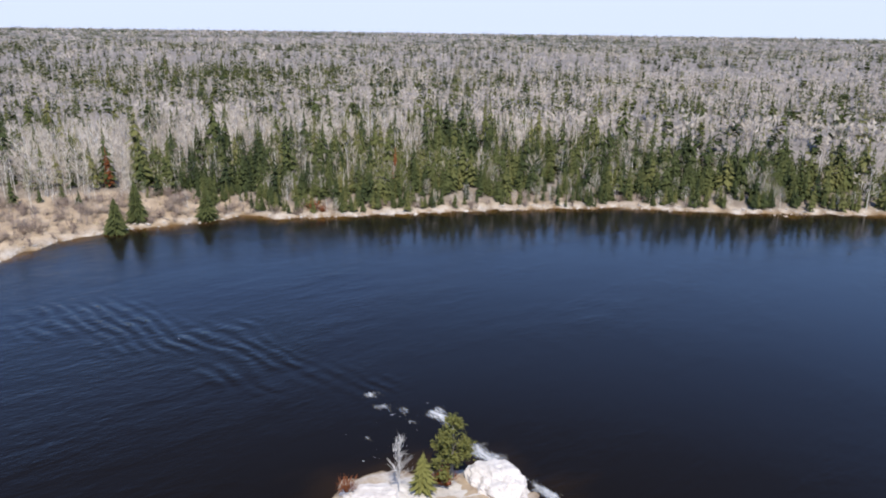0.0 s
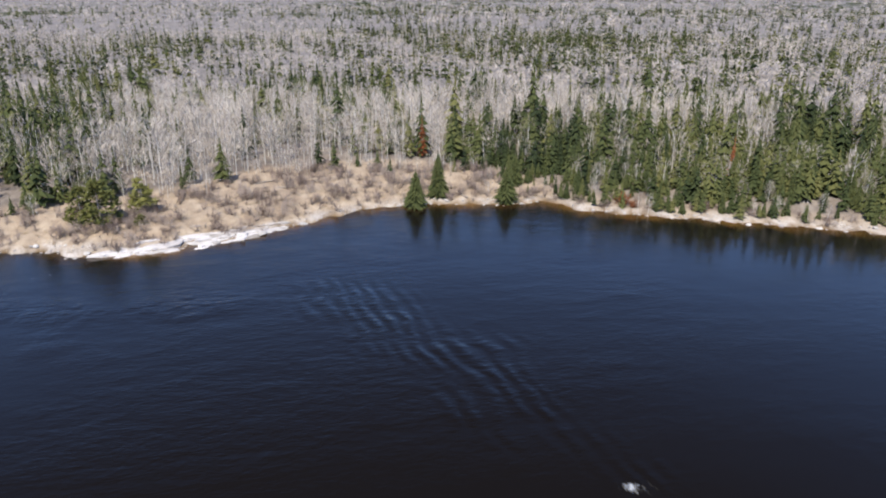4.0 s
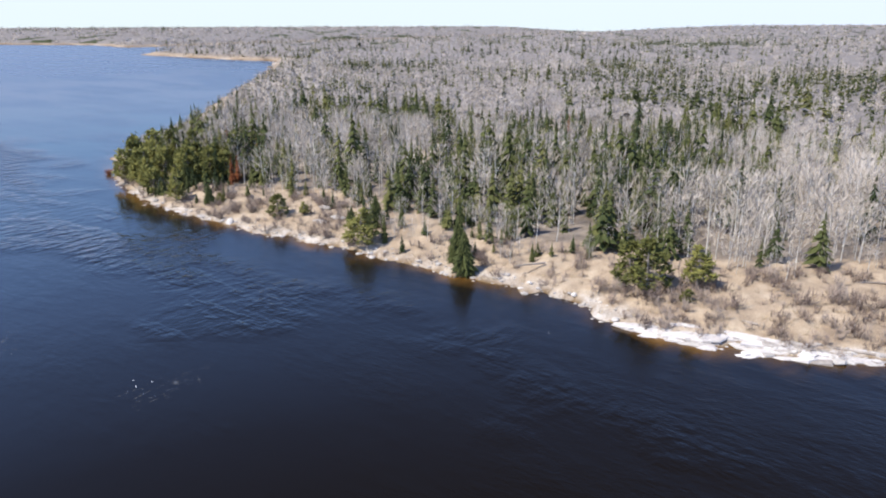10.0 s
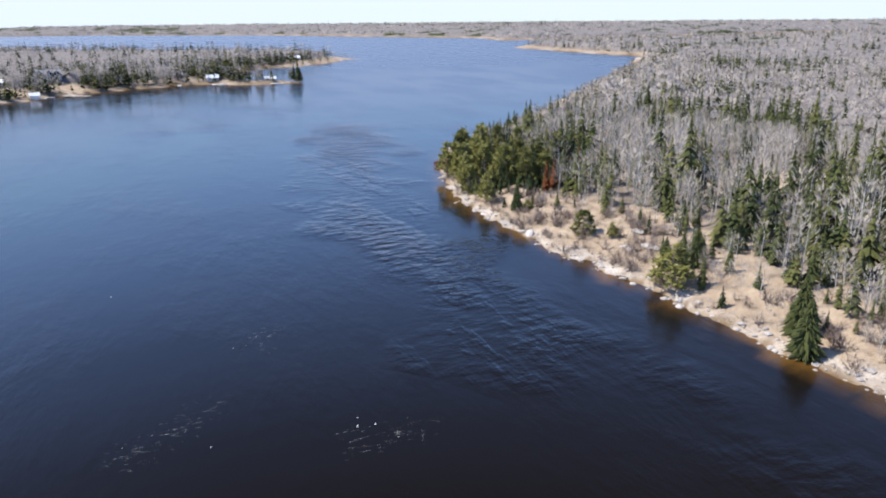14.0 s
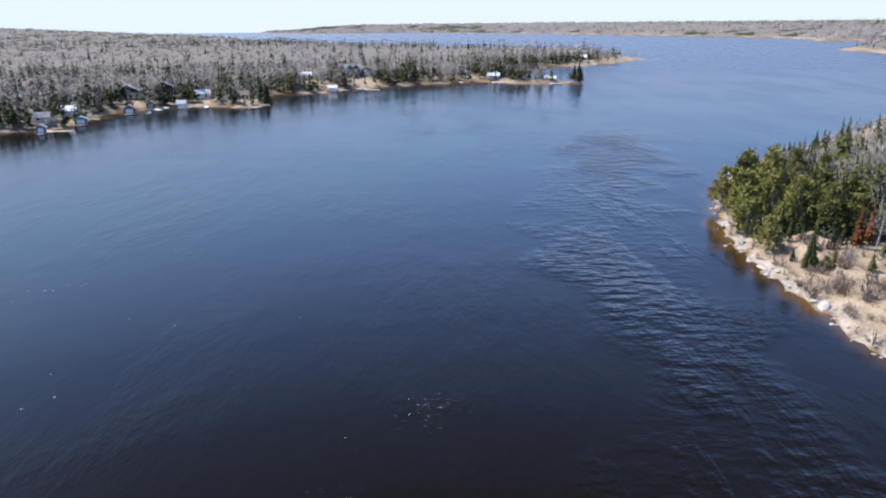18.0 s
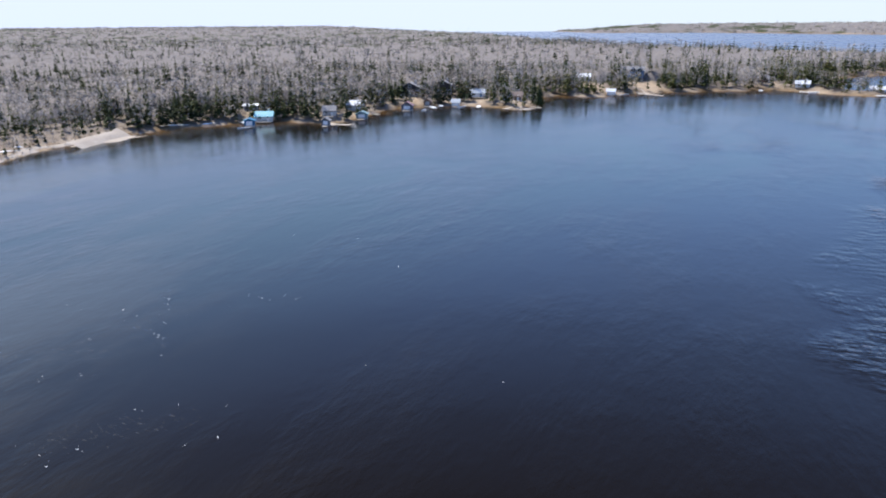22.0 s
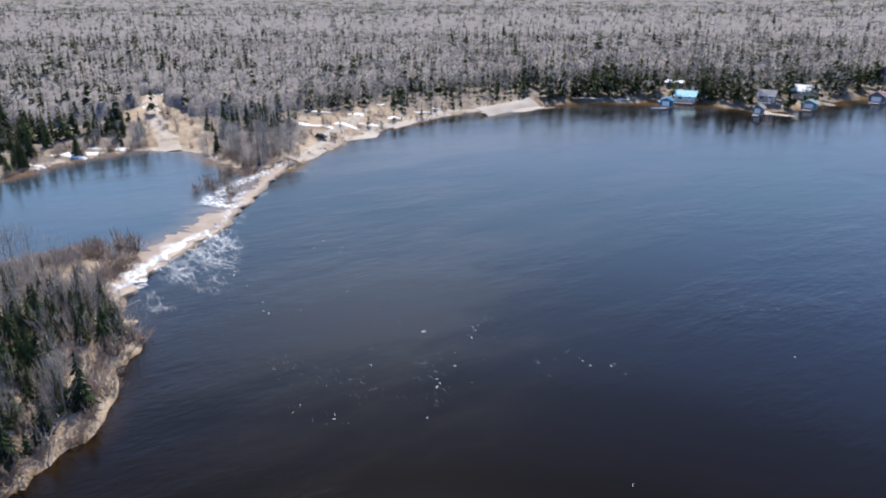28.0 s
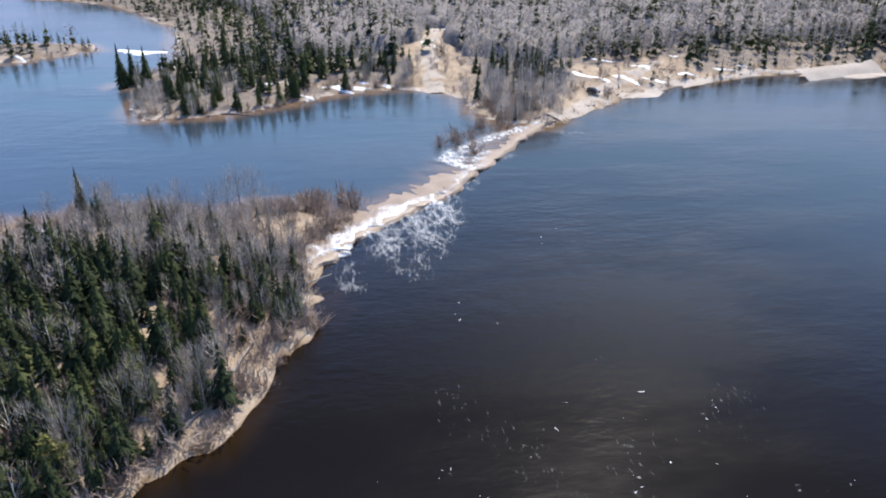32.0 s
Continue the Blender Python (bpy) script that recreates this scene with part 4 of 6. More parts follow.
copies([tree_thing("rusty_spruce", conifer(360 + k, 16, 8, 0.18, 0.08, 0.9), M_BARK, M_RUST, 0.3 + 0.4 * k, k) for k in range(2)],
       [(66, 102, 9, 8, 0), (57, 98.5, 7, 6, 0), (60, 101, 6.5, 6, 0), (75, 128, 8, 7, 0), (78, 133, 8, 7, 0), (93, -47, 9, 7, 0), (66, -100, 9, 7, 0), (130, 62, 10, 8, 0)],
       "dead spruce with rust-red needles", "dead spruce", "rusty dead spruces")
copies([tree_thing("spruce_tree", conifer(370 + k, 20, 9, 0.20, 0.04, 0.9), M_BARK, M_NEEDLE, 0.25, k) for k in range(3)],
       [(-190, 1.2, 10.5, 9, 0), (-192, 3.2, 9, 8, 0), (-187, 7.5, 10.5, 10, 0), (-109.5, 19.6, 7.5, 5.5, 0), (-108, 20.5, 5, 4.5, 0), (61, 415, 12, 16, 0), (59, 419, 10, 14, 0), (62.5, 418, 9, 14, 0), (-90, 312, 10, 12, 0), (-93, 315, 11, 12, 0), (-91, 318, 9, 11, 0)],
       "dark lone spruce standing at the tip of a low spit", "spruce", "spruces on the spits")


# ---- rocks ----
def lump(name, seed, mat, levels=2, flat=0.6, rough=0.25):
    bm = bmesh.new()
    bmesh.ops.create_icosphere(bm, subdivisions=levels, radius=1)
    off = Vector((seed * 7.3, seed * 3.1, 0))
    for v in bm.verts:
        v.co *= 1 + rough * noise.noise(v.co * 1.3 + off) + rough * 0.6 * noise.noise(v.co * 3.1 + off) + (rough * 0.35 * abs(noise.noise(v.co * 7.5 + off)) if levels > 3 else 0)
        v.co.z = max(v.co.z * flat, -0.25)
    me = bpy.data.meshes.new(name)
    bm.to_mesh(me)
    bm.free()
    me.materials.append(mat)
    return me


def plate(name, seed, mat):
    """A broken flat plate of bedrock: an uneven many-sided outline, a bevelled stepped top."""
    rng, bm = rng_for(seed), bmesh.new()
    n = 9
    turn = np.sort(rng.uniform(0, math.tau, n))
    out = rng.uniform(0.65, 1.05, n)
    rings = [[bm.verts.new((math.cos(a) * r * q, math.sin(a) * r * q, z + rng.normal(0, 0.06))) for a, r in zip(turn, out)] for q, z in ((1.0, -0.6), (0.96, 0.45), (0.8, 0.7), (0.42, 0.92))]
    for low, high in zip(rings, rings[1:]):
        for k in range(n):
            bm.faces.new((low[k], low[(k + 1) % n], high[(k + 1) % n], high[k]))
    bm.faces.new(rings[-1])
    me = bpy.data.meshes.new(name)
    bm.to_mesh(me)
    bm.free()
    me.materials.append(mat)
    return me


def along(ring, start, end, step, rng):
    """Places on the stretch of a bank between two of its corners."""
    for (ax, ay), (bx, by) in zip(ring[start:end], ring[start + 1 : end + 1]):
        n = max(1, int(math.hypot(bx - ax, by - ay) / step))
        for k in range(n):
            t = (k + rng.uniform(0, 1)) / n
            yield ax + t * (bx - ax), ay + t * (by - ay), math.atan2(by - ay, bx - ax)


def to_edge(x, y, want):
    """Slides places to the given distances inland."""
    x, y, e = np.array(x, float), np.array(y, float), 0.4
    for _ in range(6):
        d = shore(x, y)
        gx_, gy_ = shore(x + e, y) - d, shore(x, y + e) - d
        n = np.hypot(gx_, gy_) + 1e-6
        x, y = x + (want - d) * gx_ / n * 0.8, y + (want - d) * gy_ / n * 0.8
    return [(float(a), float(b)) for a, b in zip(x, y)]


rng = rng_for(500)
BOULDERS = [lump("boulder", k, M_ROCK) for k in range(6)]
spots = []
for ring, a, b, step in ((EAST_NEAR, 3, 13, 6.0), (EAST_NEAR, 13, 16, 2.2), (EAST_NEAR, 16, 24, 1.9), (WEST_NEAR, 19, 24, 3.5), (ISLE, 0, 4, 4.0)):
    spots += [(x, y) for x, y, _ in along(ring, a, b, step, rng)]
for x, y in to_edge(*zip(*spots), rng.choice([-0.9, -0.2, 0.5, 1.1, 1.8], len(spots))):
    size = float(np.clip(rng.lognormal(-1.2, 0.5), 0.15, 1.1)) * (0.55 if -120 < x < -45 else 1.0)
    ob = new("boulder", BOULDERS[rng.integers(6)])
    ob.matrix_basis = Matrix.LocRotScale((x, y, max(float(height(x, y)), -0.25) + 0.1 * size), Euler((rng.normal(0, 0.15), rng.normal(0, 0.15), rng.uniform(0, 6.28))), (size * rng.uniform(0.8, 1.5), size, size * rng.uniform(0.7, 1.0)))
    tagged(ob, "pale grey boulder at the water's edge", "boulder", "boulders along the shore")
# pale bedrock shelf
SLABS = [plate("ledge", 20 + k, m) for k, m in enumerate((M_PALE, M_PALE, M_ROCK, M_PALE, M_PALE, M_ROCK))]
ledge_t = rng.uniform(0, 1, 150)
ledge_at = to_edge(50.3 + 8.5 * np.maximum(0, ledge_t - 0.45) / 0.55, 4 - 25 * ledge_t, rng.uniform(-0.5, np.where((ledge_t > 0.25) & (ledge_t < 0.8), 2.8, 1.4)))
for k, ((x, y), t) in enumerate(zip(ledge_at, ledge_t)):
    ob = new("rock_ledge", SLABS[k % 6])
    s = float(np.clip(rng.lognormal(-0.25, 0.5), 0.3, 1.9)) * (1.0 if 0.25 < t < 0.8 else 0.7)
    ob.matrix_basis = Matrix.LocRotScale((x, y, max(float(height(x, y)), 0) - 0.06), Euler((rng.normal(0, 0.07), rng.normal(0, 0.07), -1.15 + rng.normal(0, 0.16))), (s * rng.uniform(1.4, 2.6), s * 0.8, rng.uniform(0.16, 0.34)))
    tagged(ob, "sun-bleached white granite ledge sloping into the water", "rock ledge", "granite ledges on the shore")
for x, y, sx, sy, sz in ((54, 67, 2.2, 1.2, 0.5), (56, 64, 1.8, 1.0, 0.45), (58, 70, 1.4, 0.9, 0.5), (44.5, 90, 1.8, 0.8, 0.4), (43.5, 97, 1.4, 0.7, 0.4), (62, 84, 1.5, 1.0, 0.5)):
    ob = new("rock_ledge", BOULDERS[int(sx * 10) % 4])
    ob.matrix_basis = Matrix.LocRotScale((x, y, float(height(x, y)) - 0.05), Euler((0, 0, 1.7)), (sx, sy, sz))
    tagged(ob, "flat grey rock outcrop in dry grass", "rock ledge", "rock outcrops on the grass")

# ---- the islet of rock with its few trees ----
for label, x, y, z, sx, sy, sz, turn, seed, mat in (("flat pale grey rock of the islet", -29.0, -44.6, 0.0, 6.6, 5.4, 1.3, 0.6, 31, M_ROCK), ("white rounded granite dome on the islet", -27.3, -49.9, 0.3, 2.5, 2.1, 2.6, 0.2, 32, M_PALE),
                                              ("pale rock slab on the islet", -23, -41.6, 0.2, 3.0, 1.4, 1.3, 0.9, 33, M_PALE), ("grey rock slab on the islet", -24.5, -43.4, 0.4, 2.0, 1.5, 1.2, 0.3, 34, M_ROCK)):
    ob = new("islet_rock", lump("islet_rock", seed, mat, 5, 0.6, 0.3))
    ob.matrix_basis = Matrix.LocRotScale((x, y, z), Euler((0, 0, turn)), (sx, sy, sz))
    tagged(ob, label, "rock", "rocks of the islet")
M_DEAD = plain("silver_deadwood", (0.36, 0.34, 0.32), (0.62, 0.60, 0.57), 4.0)
copies([tree_thing("dead_tree", bare_tree(381, 40, 130, 0.0045, 0.24), M_DEAD, M_DEAD, 0.5, 0)], [(-24.3, -42.6, 5.3, 5.0, 0.4)], "silver-grey dead tree with crooked bare branches", "dead tree", "")
copies([tree_thing("spruce_tree", conifer(382, 18, 10, 0.28, 0.05, 0.8), M_BARK, M_PINE, 0.55, 0)], [(-25.2, -44.2, 3.6, 4.6, 0.4)], "small yellow-green spruce on the rocky islet", "spruce", "")
copies([tree_thing("pine_tree", pine_shape(383, 46, 60, 0.16, 0.27, 0.6), M_BARK, M_PINE, 0.35, 0)], [(-24.9, -47.2, 5.4, 5.6, 0.4)], "bushy olive pine on the rocky islet", "pine", "")
RUSTY = [sheet("rusty_shrub", *shrub_shape(390 + k, 70, 0.03), M_RUST, {"tint": np.full(70 * 9, 0.4 + 0.3 * k)}) for k in range(2)]
for k, (x, y, s) in enumerate(((-21.4, -39.6, 1.5), (-25.3, -46.3, 1.8), (-24.9, -45.9, 1.4), (61.2, -77.5, 2.6), (60, -79, 1.8), (52.5, 142, 2.4), (51, 143.5, 2.0))):
    ob = new("rusty_shrub", RUSTY[k % 2])
    ob.matrix_basis = stand(x, y, s, s, k * 1.7, 0.35 if x < 0 else 0.0)
    tagged(ob, "rust-brown shrub among the rocks", "shrub", "rusty shrubs")

# ---- shrubs, stones and dry grass along the banks ----
SHRUBS = [shrub_shape(400 + k, 26, 0.022) for k in range(5)]


def bank_places(seed, n, low, high, boxes):
    rng = rng_for(seed)
    out = []
    for x0, y0, x1, y1 in boxes:
        k = int(n * (x1 - x0) * (y1 - y0))
        x, y = rng.uniform(x0, x1, k), rng.uniform(y0, y1, k)
        d = shore(x, y)
        ok = (d > low) & (d < high)
        out.append((x[ok], y[ok], d[ok]))
    return [np.concatenate(c) for c in zip(*out)] + [rng]


NEAR_BANKS = ((-10, -180, 110, -60), (40, -60, 120, 150), (-120, 5, -48, 56), (-225, -15, -130, 190), (-265, -70, -218, -14))
x, y, d, rng = bank_places(501, 0.10, 0.8, 34, NEAR_BANKS + ((-120, 5, -48, 56),) * 4 + ((52, -62, 112, 12),) * 5 + ((44, 60, 80, 100),) * 2 + ((44, 0, 66, 140),) * 3 + ((20, -150, 90, -50),) * 2 + ((-200, 0, -150, 66),) * 4)
ok = (clearing(x, y, d - 4) > 0.15) & (rng.random(len(x)) < 0.35 + 0.6 * (ring_distance(x, y, ISLAND) > -2) + 0.65 * smooth(0.0, 0.5, wave_noise(x, y, 16, 55))) & (ring_distance(x, y, ISLET) < -1)
x, y, d = x[ok], y[ok], d[ok]
tall = rng.uniform(0.6, 2.4, len(x)) * np.where((x > 0) | (x < -125), 1, 1.15)
first = np.arange(len(x)) < 200
SHRUB_MESHES = [sheet("shrub", *s, M_SHRUB, {"tint": np.full(len(s[0]), 0.15 + 0.17 * k)}) for k, s in enumerate(SHRUBS)]
for k in np.flatnonzero(first):
    ob = new("shrub", SHRUB_MESHES[k % 5])
    ob.matrix_basis = stand(float(x[k]), float(y[k]), float(tall[k]), float(tall[k]) * 1.2, float(rng.uniform(0, 6)))
    tagged(ob, "leafless grey-brown shrub in dry grass", "shrub", "bare shrubs on the banks")
rng = rng_for(504)
edge = [(a, b) for a, b, _ in along(ISLAND, 0, 9, 0.7, rng)]
for k, (a, b) in enumerate(to_edge(*zip(*edge), rng.uniform(0.2, 3.0, len(edge)))):
    s = float(rng.uniform(0.7, 1.9))
    ob = new("shrub", SHRUB_MESHES[rng.integers(3)])
    ob.matrix_basis = stand(a, b, s, s * 1.3, float(rng.uniform(0, 6)))
    tagged(ob, "leafless red-brown shrub at the water's edge", "shrub", "bare shrubs on the island shore")
brush = new("brush", spread_copies("brush", SHRUBS, M_SHRUB, x[~first], y[~first], height(x[~first], y[~first]), tall[~first], tall[~first] * 1.2, rng.uniform(0, 1, (~first).sum()), 77))
tagged(brush, "leafless reddish brush along the banks", "brush", kind="stuff")

x, y, d, rng = bank_places(502, 0.5, 0.3, 14, NEAR_BANKS)
tuft = Shape()
for k in range(7):
    a = k * 2.4
    tuft.tri((math.cos(a) * 0.1 - 0.03, math.sin(a) * 0.1, 0), (math.cos(a) * 0.1 + 0.03, math.sin(a) * 0.1, 0), (math.cos(a) * 0.5, math.sin(a) * 0.5, 0.6 + 0.3 * math.sin(k * 5)))
ok = clearing(x, y, d) > 0.35
x, y, d = x[ok], y[ok], d[ok]
M_STRAW = leaf_material("dry_grass", [(0.2, (0.30, 0.22, 0.14)), (0.8, (0.58, 0.47, 0.33))])
s = rng.uniform(0.4, 1.1, len(x))
grass = new("dry_grass", spread_copies("dry_grass", [tuft.arrays()], M_STRAW, x, y, height(x, y, d), s, s * 1.3, rng.uniform(0, 1, len(x)), 78))
tagged(grass, "tufts of dry straw-coloured grass", "grass", kind="stuff")

x, y, d, rng = bank_places(503, 0.9, -0.8, 2.0, NEAR_BANKS)
ok = ring_distance(x, y, ISLAND) < -6
x, y, d = x[ok], y[ok], d[ok]
bm = bmesh.new()
bmesh.ops.create_icosphere(bm, subdivisions=1, radius=1)
pv = np.array([v.co * (1 + 0.3 * noise.noise(v.co * 2)) for v in bm.verts])
pf = np.array([[v.index for v in f.verts] for f in bm.faces])
bm.free()
pv[:, 2] *= 0.55
s = np.clip(rng.lognormal(-1.75, 0.5, len(x)), 0.06, 0.6)
stones = new("shore_stones", spread_copies("shore_stones", [(pv[pf].reshape(-1, 3), np.arange(pf.size).reshape(-1, 3))], M_ROCK, x, y, np.maximum(height(x, y, d), -0.05) + 0.02, s, s, rng.uniform(0, 1, len(x)), 79))
tagged(stones, "pale loose stones along the waterline", "stones", kind="stuff")

# driftwood and fallen trunks
M_DRIFT = plain("driftwood", (0.16, 0.13, 0.11), (0.40, 0.35, 0.30), 3.0)


def log_mesh(seed, length):
    rng, s = rng_for(seed), Shape()
    s.tube((0, 0, 0), (length * 0.55, rng.normal(0, 0.12), 0.05), 0.17, 0.13, 7)
    s.tube((length * 0.55, 0, 0.05), (length, rng.normal(0, 0.25), 0.12), 0.13, 0.05, 6)
    for _ in range(6):
        q = rng.uniform(0.3, 0.95) * length
        s.tube((q, 0, 0.08), (q + rng.uniform(0.2, 0.7), rng.normal(0, 0.5), rng.uniform(0.2, 0.7)), 0.035, 0.01, 4)
    return sheet("fallen_log", *s.arrays(), M_DRIFT, {})


LOGS = [log_mesh(k, 4 + k) for k in range(4)]
for k, (x, y, turn) in enumerate(((76, -22, 2.0), (80, -18, 2.2), (60, -20, 1.9), (58.5, -8, 1.7), (69.5, -52, 0.5), (59, 22, 2.6), (62, 26, 1.2), (57, 60, 1.5), (44.5, 104, 1.2), (-66, 39, 2.6), (-74, 42.5, 2.9), (-86, 45, 2.4), (-113, 38, 1.5), (-109, 51, 0.4), (-151, 86, 2.3), (-163, 27, 1.3), (-160, 16, 2.8))):
    ob = new("fallen_log", LOGS[k % 4])
    ob.matrix_basis = pose(x, y, float(height(x, y)) + 0.22, 0, 0, math.degrees(turn))
    tagged(ob, "weathered grey fallen trunk with broken branches", "log", "fallen logs on the banks")


# ---- the flooded causeway between river and lagoon ----
WEIR = [(-178, 112), (-163, 100.5), (-154, 91.5), (-146, 83.5), (-138, 78.5), (-129, 73), (-122, 68), (-115, 64.5), (-109, 57.5), (-103, 52.5), (-97, 49), (-92, 45), (-85, 36), (-80, 0), (-80, -310)]


def weir_side(px, py):
    """Signed distance to the causeway's line: positive on the lagoon's side, and the nearest place on it."""
    best, side, nx, ny = np.full(px.shape, 1e9), np.zeros(px.shape), np.zeros(px.shape), np.zeros(px.shape)
    for (ax, ay), (bx, by) in zip(WEIR, WEIR[1:]):
        ex, ey = bx - ax, by - ay
        t = np.clip(((px - ax) * ex + (py - ay) * ey) / (ex * ex + ey * ey), 0, 1)
        qx, qy = ax + t * ex, ay + t * ey
        dist = np.hypot(px - qx, py - qy)
        near = dist < best
        best, nx, ny = np.where(near, dist, best), np.where(near, qx, nx), np.where(near, qy, ny)
        side = np.where(near, np.sign((py - ay) * ex - (px - ax) * ey), side)
    return -best * side, nx, ny


LAGOON_Z = 0.34
cell = 2.4
ux, uy = np.meshgrid(np.arange(-420, -78, cell), np.arange(-310, 112, cell), indexing="ij")
wside, nx, ny = weir_side(ux, uy)
keep = (wside > -0.5 * cell) & (shore(ux, uy) < 4.5)
snap = np.abs(wside) < 0.71 * cell
vx, vy = np.where(snap, nx, ux), np.where(snap, ny, uy)
index = np.arange(ux.size).reshape(ux.shape)
full = keep[:-1, :-1] & keep[1:, :-1] & keep[1:, 1:] & keep[:-1, 1:]
quads = np.stack([index[:-1, :-1], index[1:, :-1], index[1:, 1:], index[:-1, 1:]], -1)[full]
used, quads = np.unique(quads, return_inverse=True)
quads = quads.reshape(-1, 4)
lx, ly = vx.ravel()[used], vy.ravel()[used]
ld, lw = shore(lx, ly), weir_side(lx, ly)[0]
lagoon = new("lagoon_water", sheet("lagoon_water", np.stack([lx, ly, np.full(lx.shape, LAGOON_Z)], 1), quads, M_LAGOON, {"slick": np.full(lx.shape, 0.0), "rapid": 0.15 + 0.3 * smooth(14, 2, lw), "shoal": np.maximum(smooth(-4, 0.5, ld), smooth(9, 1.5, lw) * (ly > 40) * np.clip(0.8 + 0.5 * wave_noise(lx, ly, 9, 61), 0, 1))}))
lagoon.data.shade_smooth()
tagged(lagoon, "blue-grey lagoon water above the flooded causeway", "lagoon", kind="structure")

M_FOAM = plain("white_water", (0.62, 0.64, 0.66), (0.88, 0.89, 0.90), 1.5, 0.6, relief=0.7, depth=0.08)
M_GRAVEL = plain("wet_gravel", (0.15, 0.10, 0.065), (0.33, 0.25, 0.185), 1.6, 0.5, relief=0.6, depth=0.05)
M_TRACK = plain("gravel_track", (0.28, 0.235, 0.19), (0.45, 0.39, 0.33), 1.2, 0.95, relief=0.4, depth=0.04)
M_SNOW = plain("old_snow", (0.70, 0.72, 0.75), (0.88, 0.89, 0.91), 0.8, 0.55, relief=0.4, depth=0.08)
M_SAND = plain("pale_sand", (0.30, 0.25, 0.20), (0.48, 0.42, 0.36), 0.8, 0.95, relief=0.3, depth=0.03)


def lace_material():
    """Torn lacy foam: white where the froth is thick, open water between its threads."""
    m, nt, b = material("lacy_foam", 0.7)
    b.inputs["Base Color"].default_value = (0.82, 0.83, 0.84, 1)
    lie = nt.nodes.new("ShaderNodeMapping")
    lie.inputs["Scale"].default_value, lie.inputs["Rotation"].default_value = (0.38, 1.0, 1.0), (0, 0, radians(8))
    nt.links.new(place(nt), lie.inputs["Vector"])
    fine, web = noise_tex(nt, 3.6, 7, 0.72, lie.outputs[0]), nt.nodes.new("ShaderNodeTexVoronoi")
    web.feature = "DISTANCE_TO_EDGE"
    web.inputs["Scale"].default_value = 0.9
    bend = nt.nodes.new("ShaderNodeVectorMath")
    bend.operation = "MULTIPLY_ADD"
    n = nt.nodes.new("ShaderNodeTexNoise")
    n.inputs["Scale"].default_value = 0.5
    nt.links.new(n.outputs["Color"], bend.inputs[0])
    bend.inputs[1].default_value = (2.2, 2.2, 0)
    nt.links.new(lie.outputs[0], bend.inputs[2])
    nt.links.new(bend.outputs[0], web.inputs["Vector"])
    cover = calc(nt, "ADD", attribute(nt, "cover"), calc(nt, "MULTIPLY", calc(nt, "SUBTRACT", fine, 0.5), 1.5))
    cover = calc(nt, "SUBTRACT", cover, calc(nt, "MULTIPLY", web.outputs["Distance"], 0.9))
    solid = ramp(nt, cover, [(0.12, (0, 0, 0)), (0.5, (0.3, 0.3, 0.3)), (1.0, (0.95, 0.95, 0.95))])
    gap, both = nt.nodes.new("ShaderNodeBsdfTransparent"), nt.nodes.new("ShaderNodeMixShader")
    nt.links.new(solid, both.inputs[0])
    nt.links.new(gap.outputs[0], both.inputs[1])
    nt.links.new(b.outputs[0], both.inputs[2])
    nt.links.new(both.outputs[0], nt.nodes["Material Output"].inputs[0])
    return m


M_LACE = lace_material()


def line_points(line, step):
    out = []
    for (ax, ay), (bx, by) in zip(line, line[1:]):
        n = max(1, int(math.hypot(bx - ax, by - ay) / step))
        out += [(ax + (bx - ax) * k / n, ay + (by - ay) * k / n) for k in range(n)]
    return np.array(out + [line[-1]], float)


def ribbon(name, line, offsets, lifts, mat, step=1.0, wander=0.35, seed=1, holes=None, ground_lift=None, cover=None):
    """A strip along a line: rows at the given sideways offsets (to the right of the way) and heights, with uneven edges."""
    p = line_points(line, step)
    way = np.gradient(p, axis=0)
    for _ in range(3):
        way[1:-1] = (way[:-2] + way[1:-1] + way[2:]) / 3
    way /= np.linalg.norm(way, axis=1)[:, None]
    right = np.stack([way[:, 1], -way[:, 0]], 1)
    verts = []
    for k, (o, z) in enumerate(zip(offsets, lifts)):
        q = p + right * (o + wander * wave_noise(p[:, 0] + 9 * k, p[:, 1], 4.5, seed + k))[:, None]
        zz = z + 0.05 * wave_noise(q[:, 0], q[:, 1], 1.8, seed + 50) if ground_lift is None else np.maximum(height(q[:, 0], q[:, 1]), 0.3) + ground_lift + z
        verts.append(np.column_stack([q, zz]))
    n = len(p)
    v = np.concatenate(verts)
    quads = np.array([(a * n + i, (a + 1) * n + i, (a + 1) * n + i + 1, a * n + i + 1) for a in range(len(offsets) - 1) for i in range(n - 1)])
    if holes is not None:
        c = v[quads].mean(1)
        quads = quads[wave_noise(c[:, 0], c[:, 1], holes[0], seed + 80) > holes[1]]
    me = sheet(name, v, quads, mat, {} if cover is None else {"cover": np.repeat(cover, n) + 0.12 * wave_noise(v[:, 0], v[:, 1], 9, seed + 90)})
    me.shade_smooth()
    return me


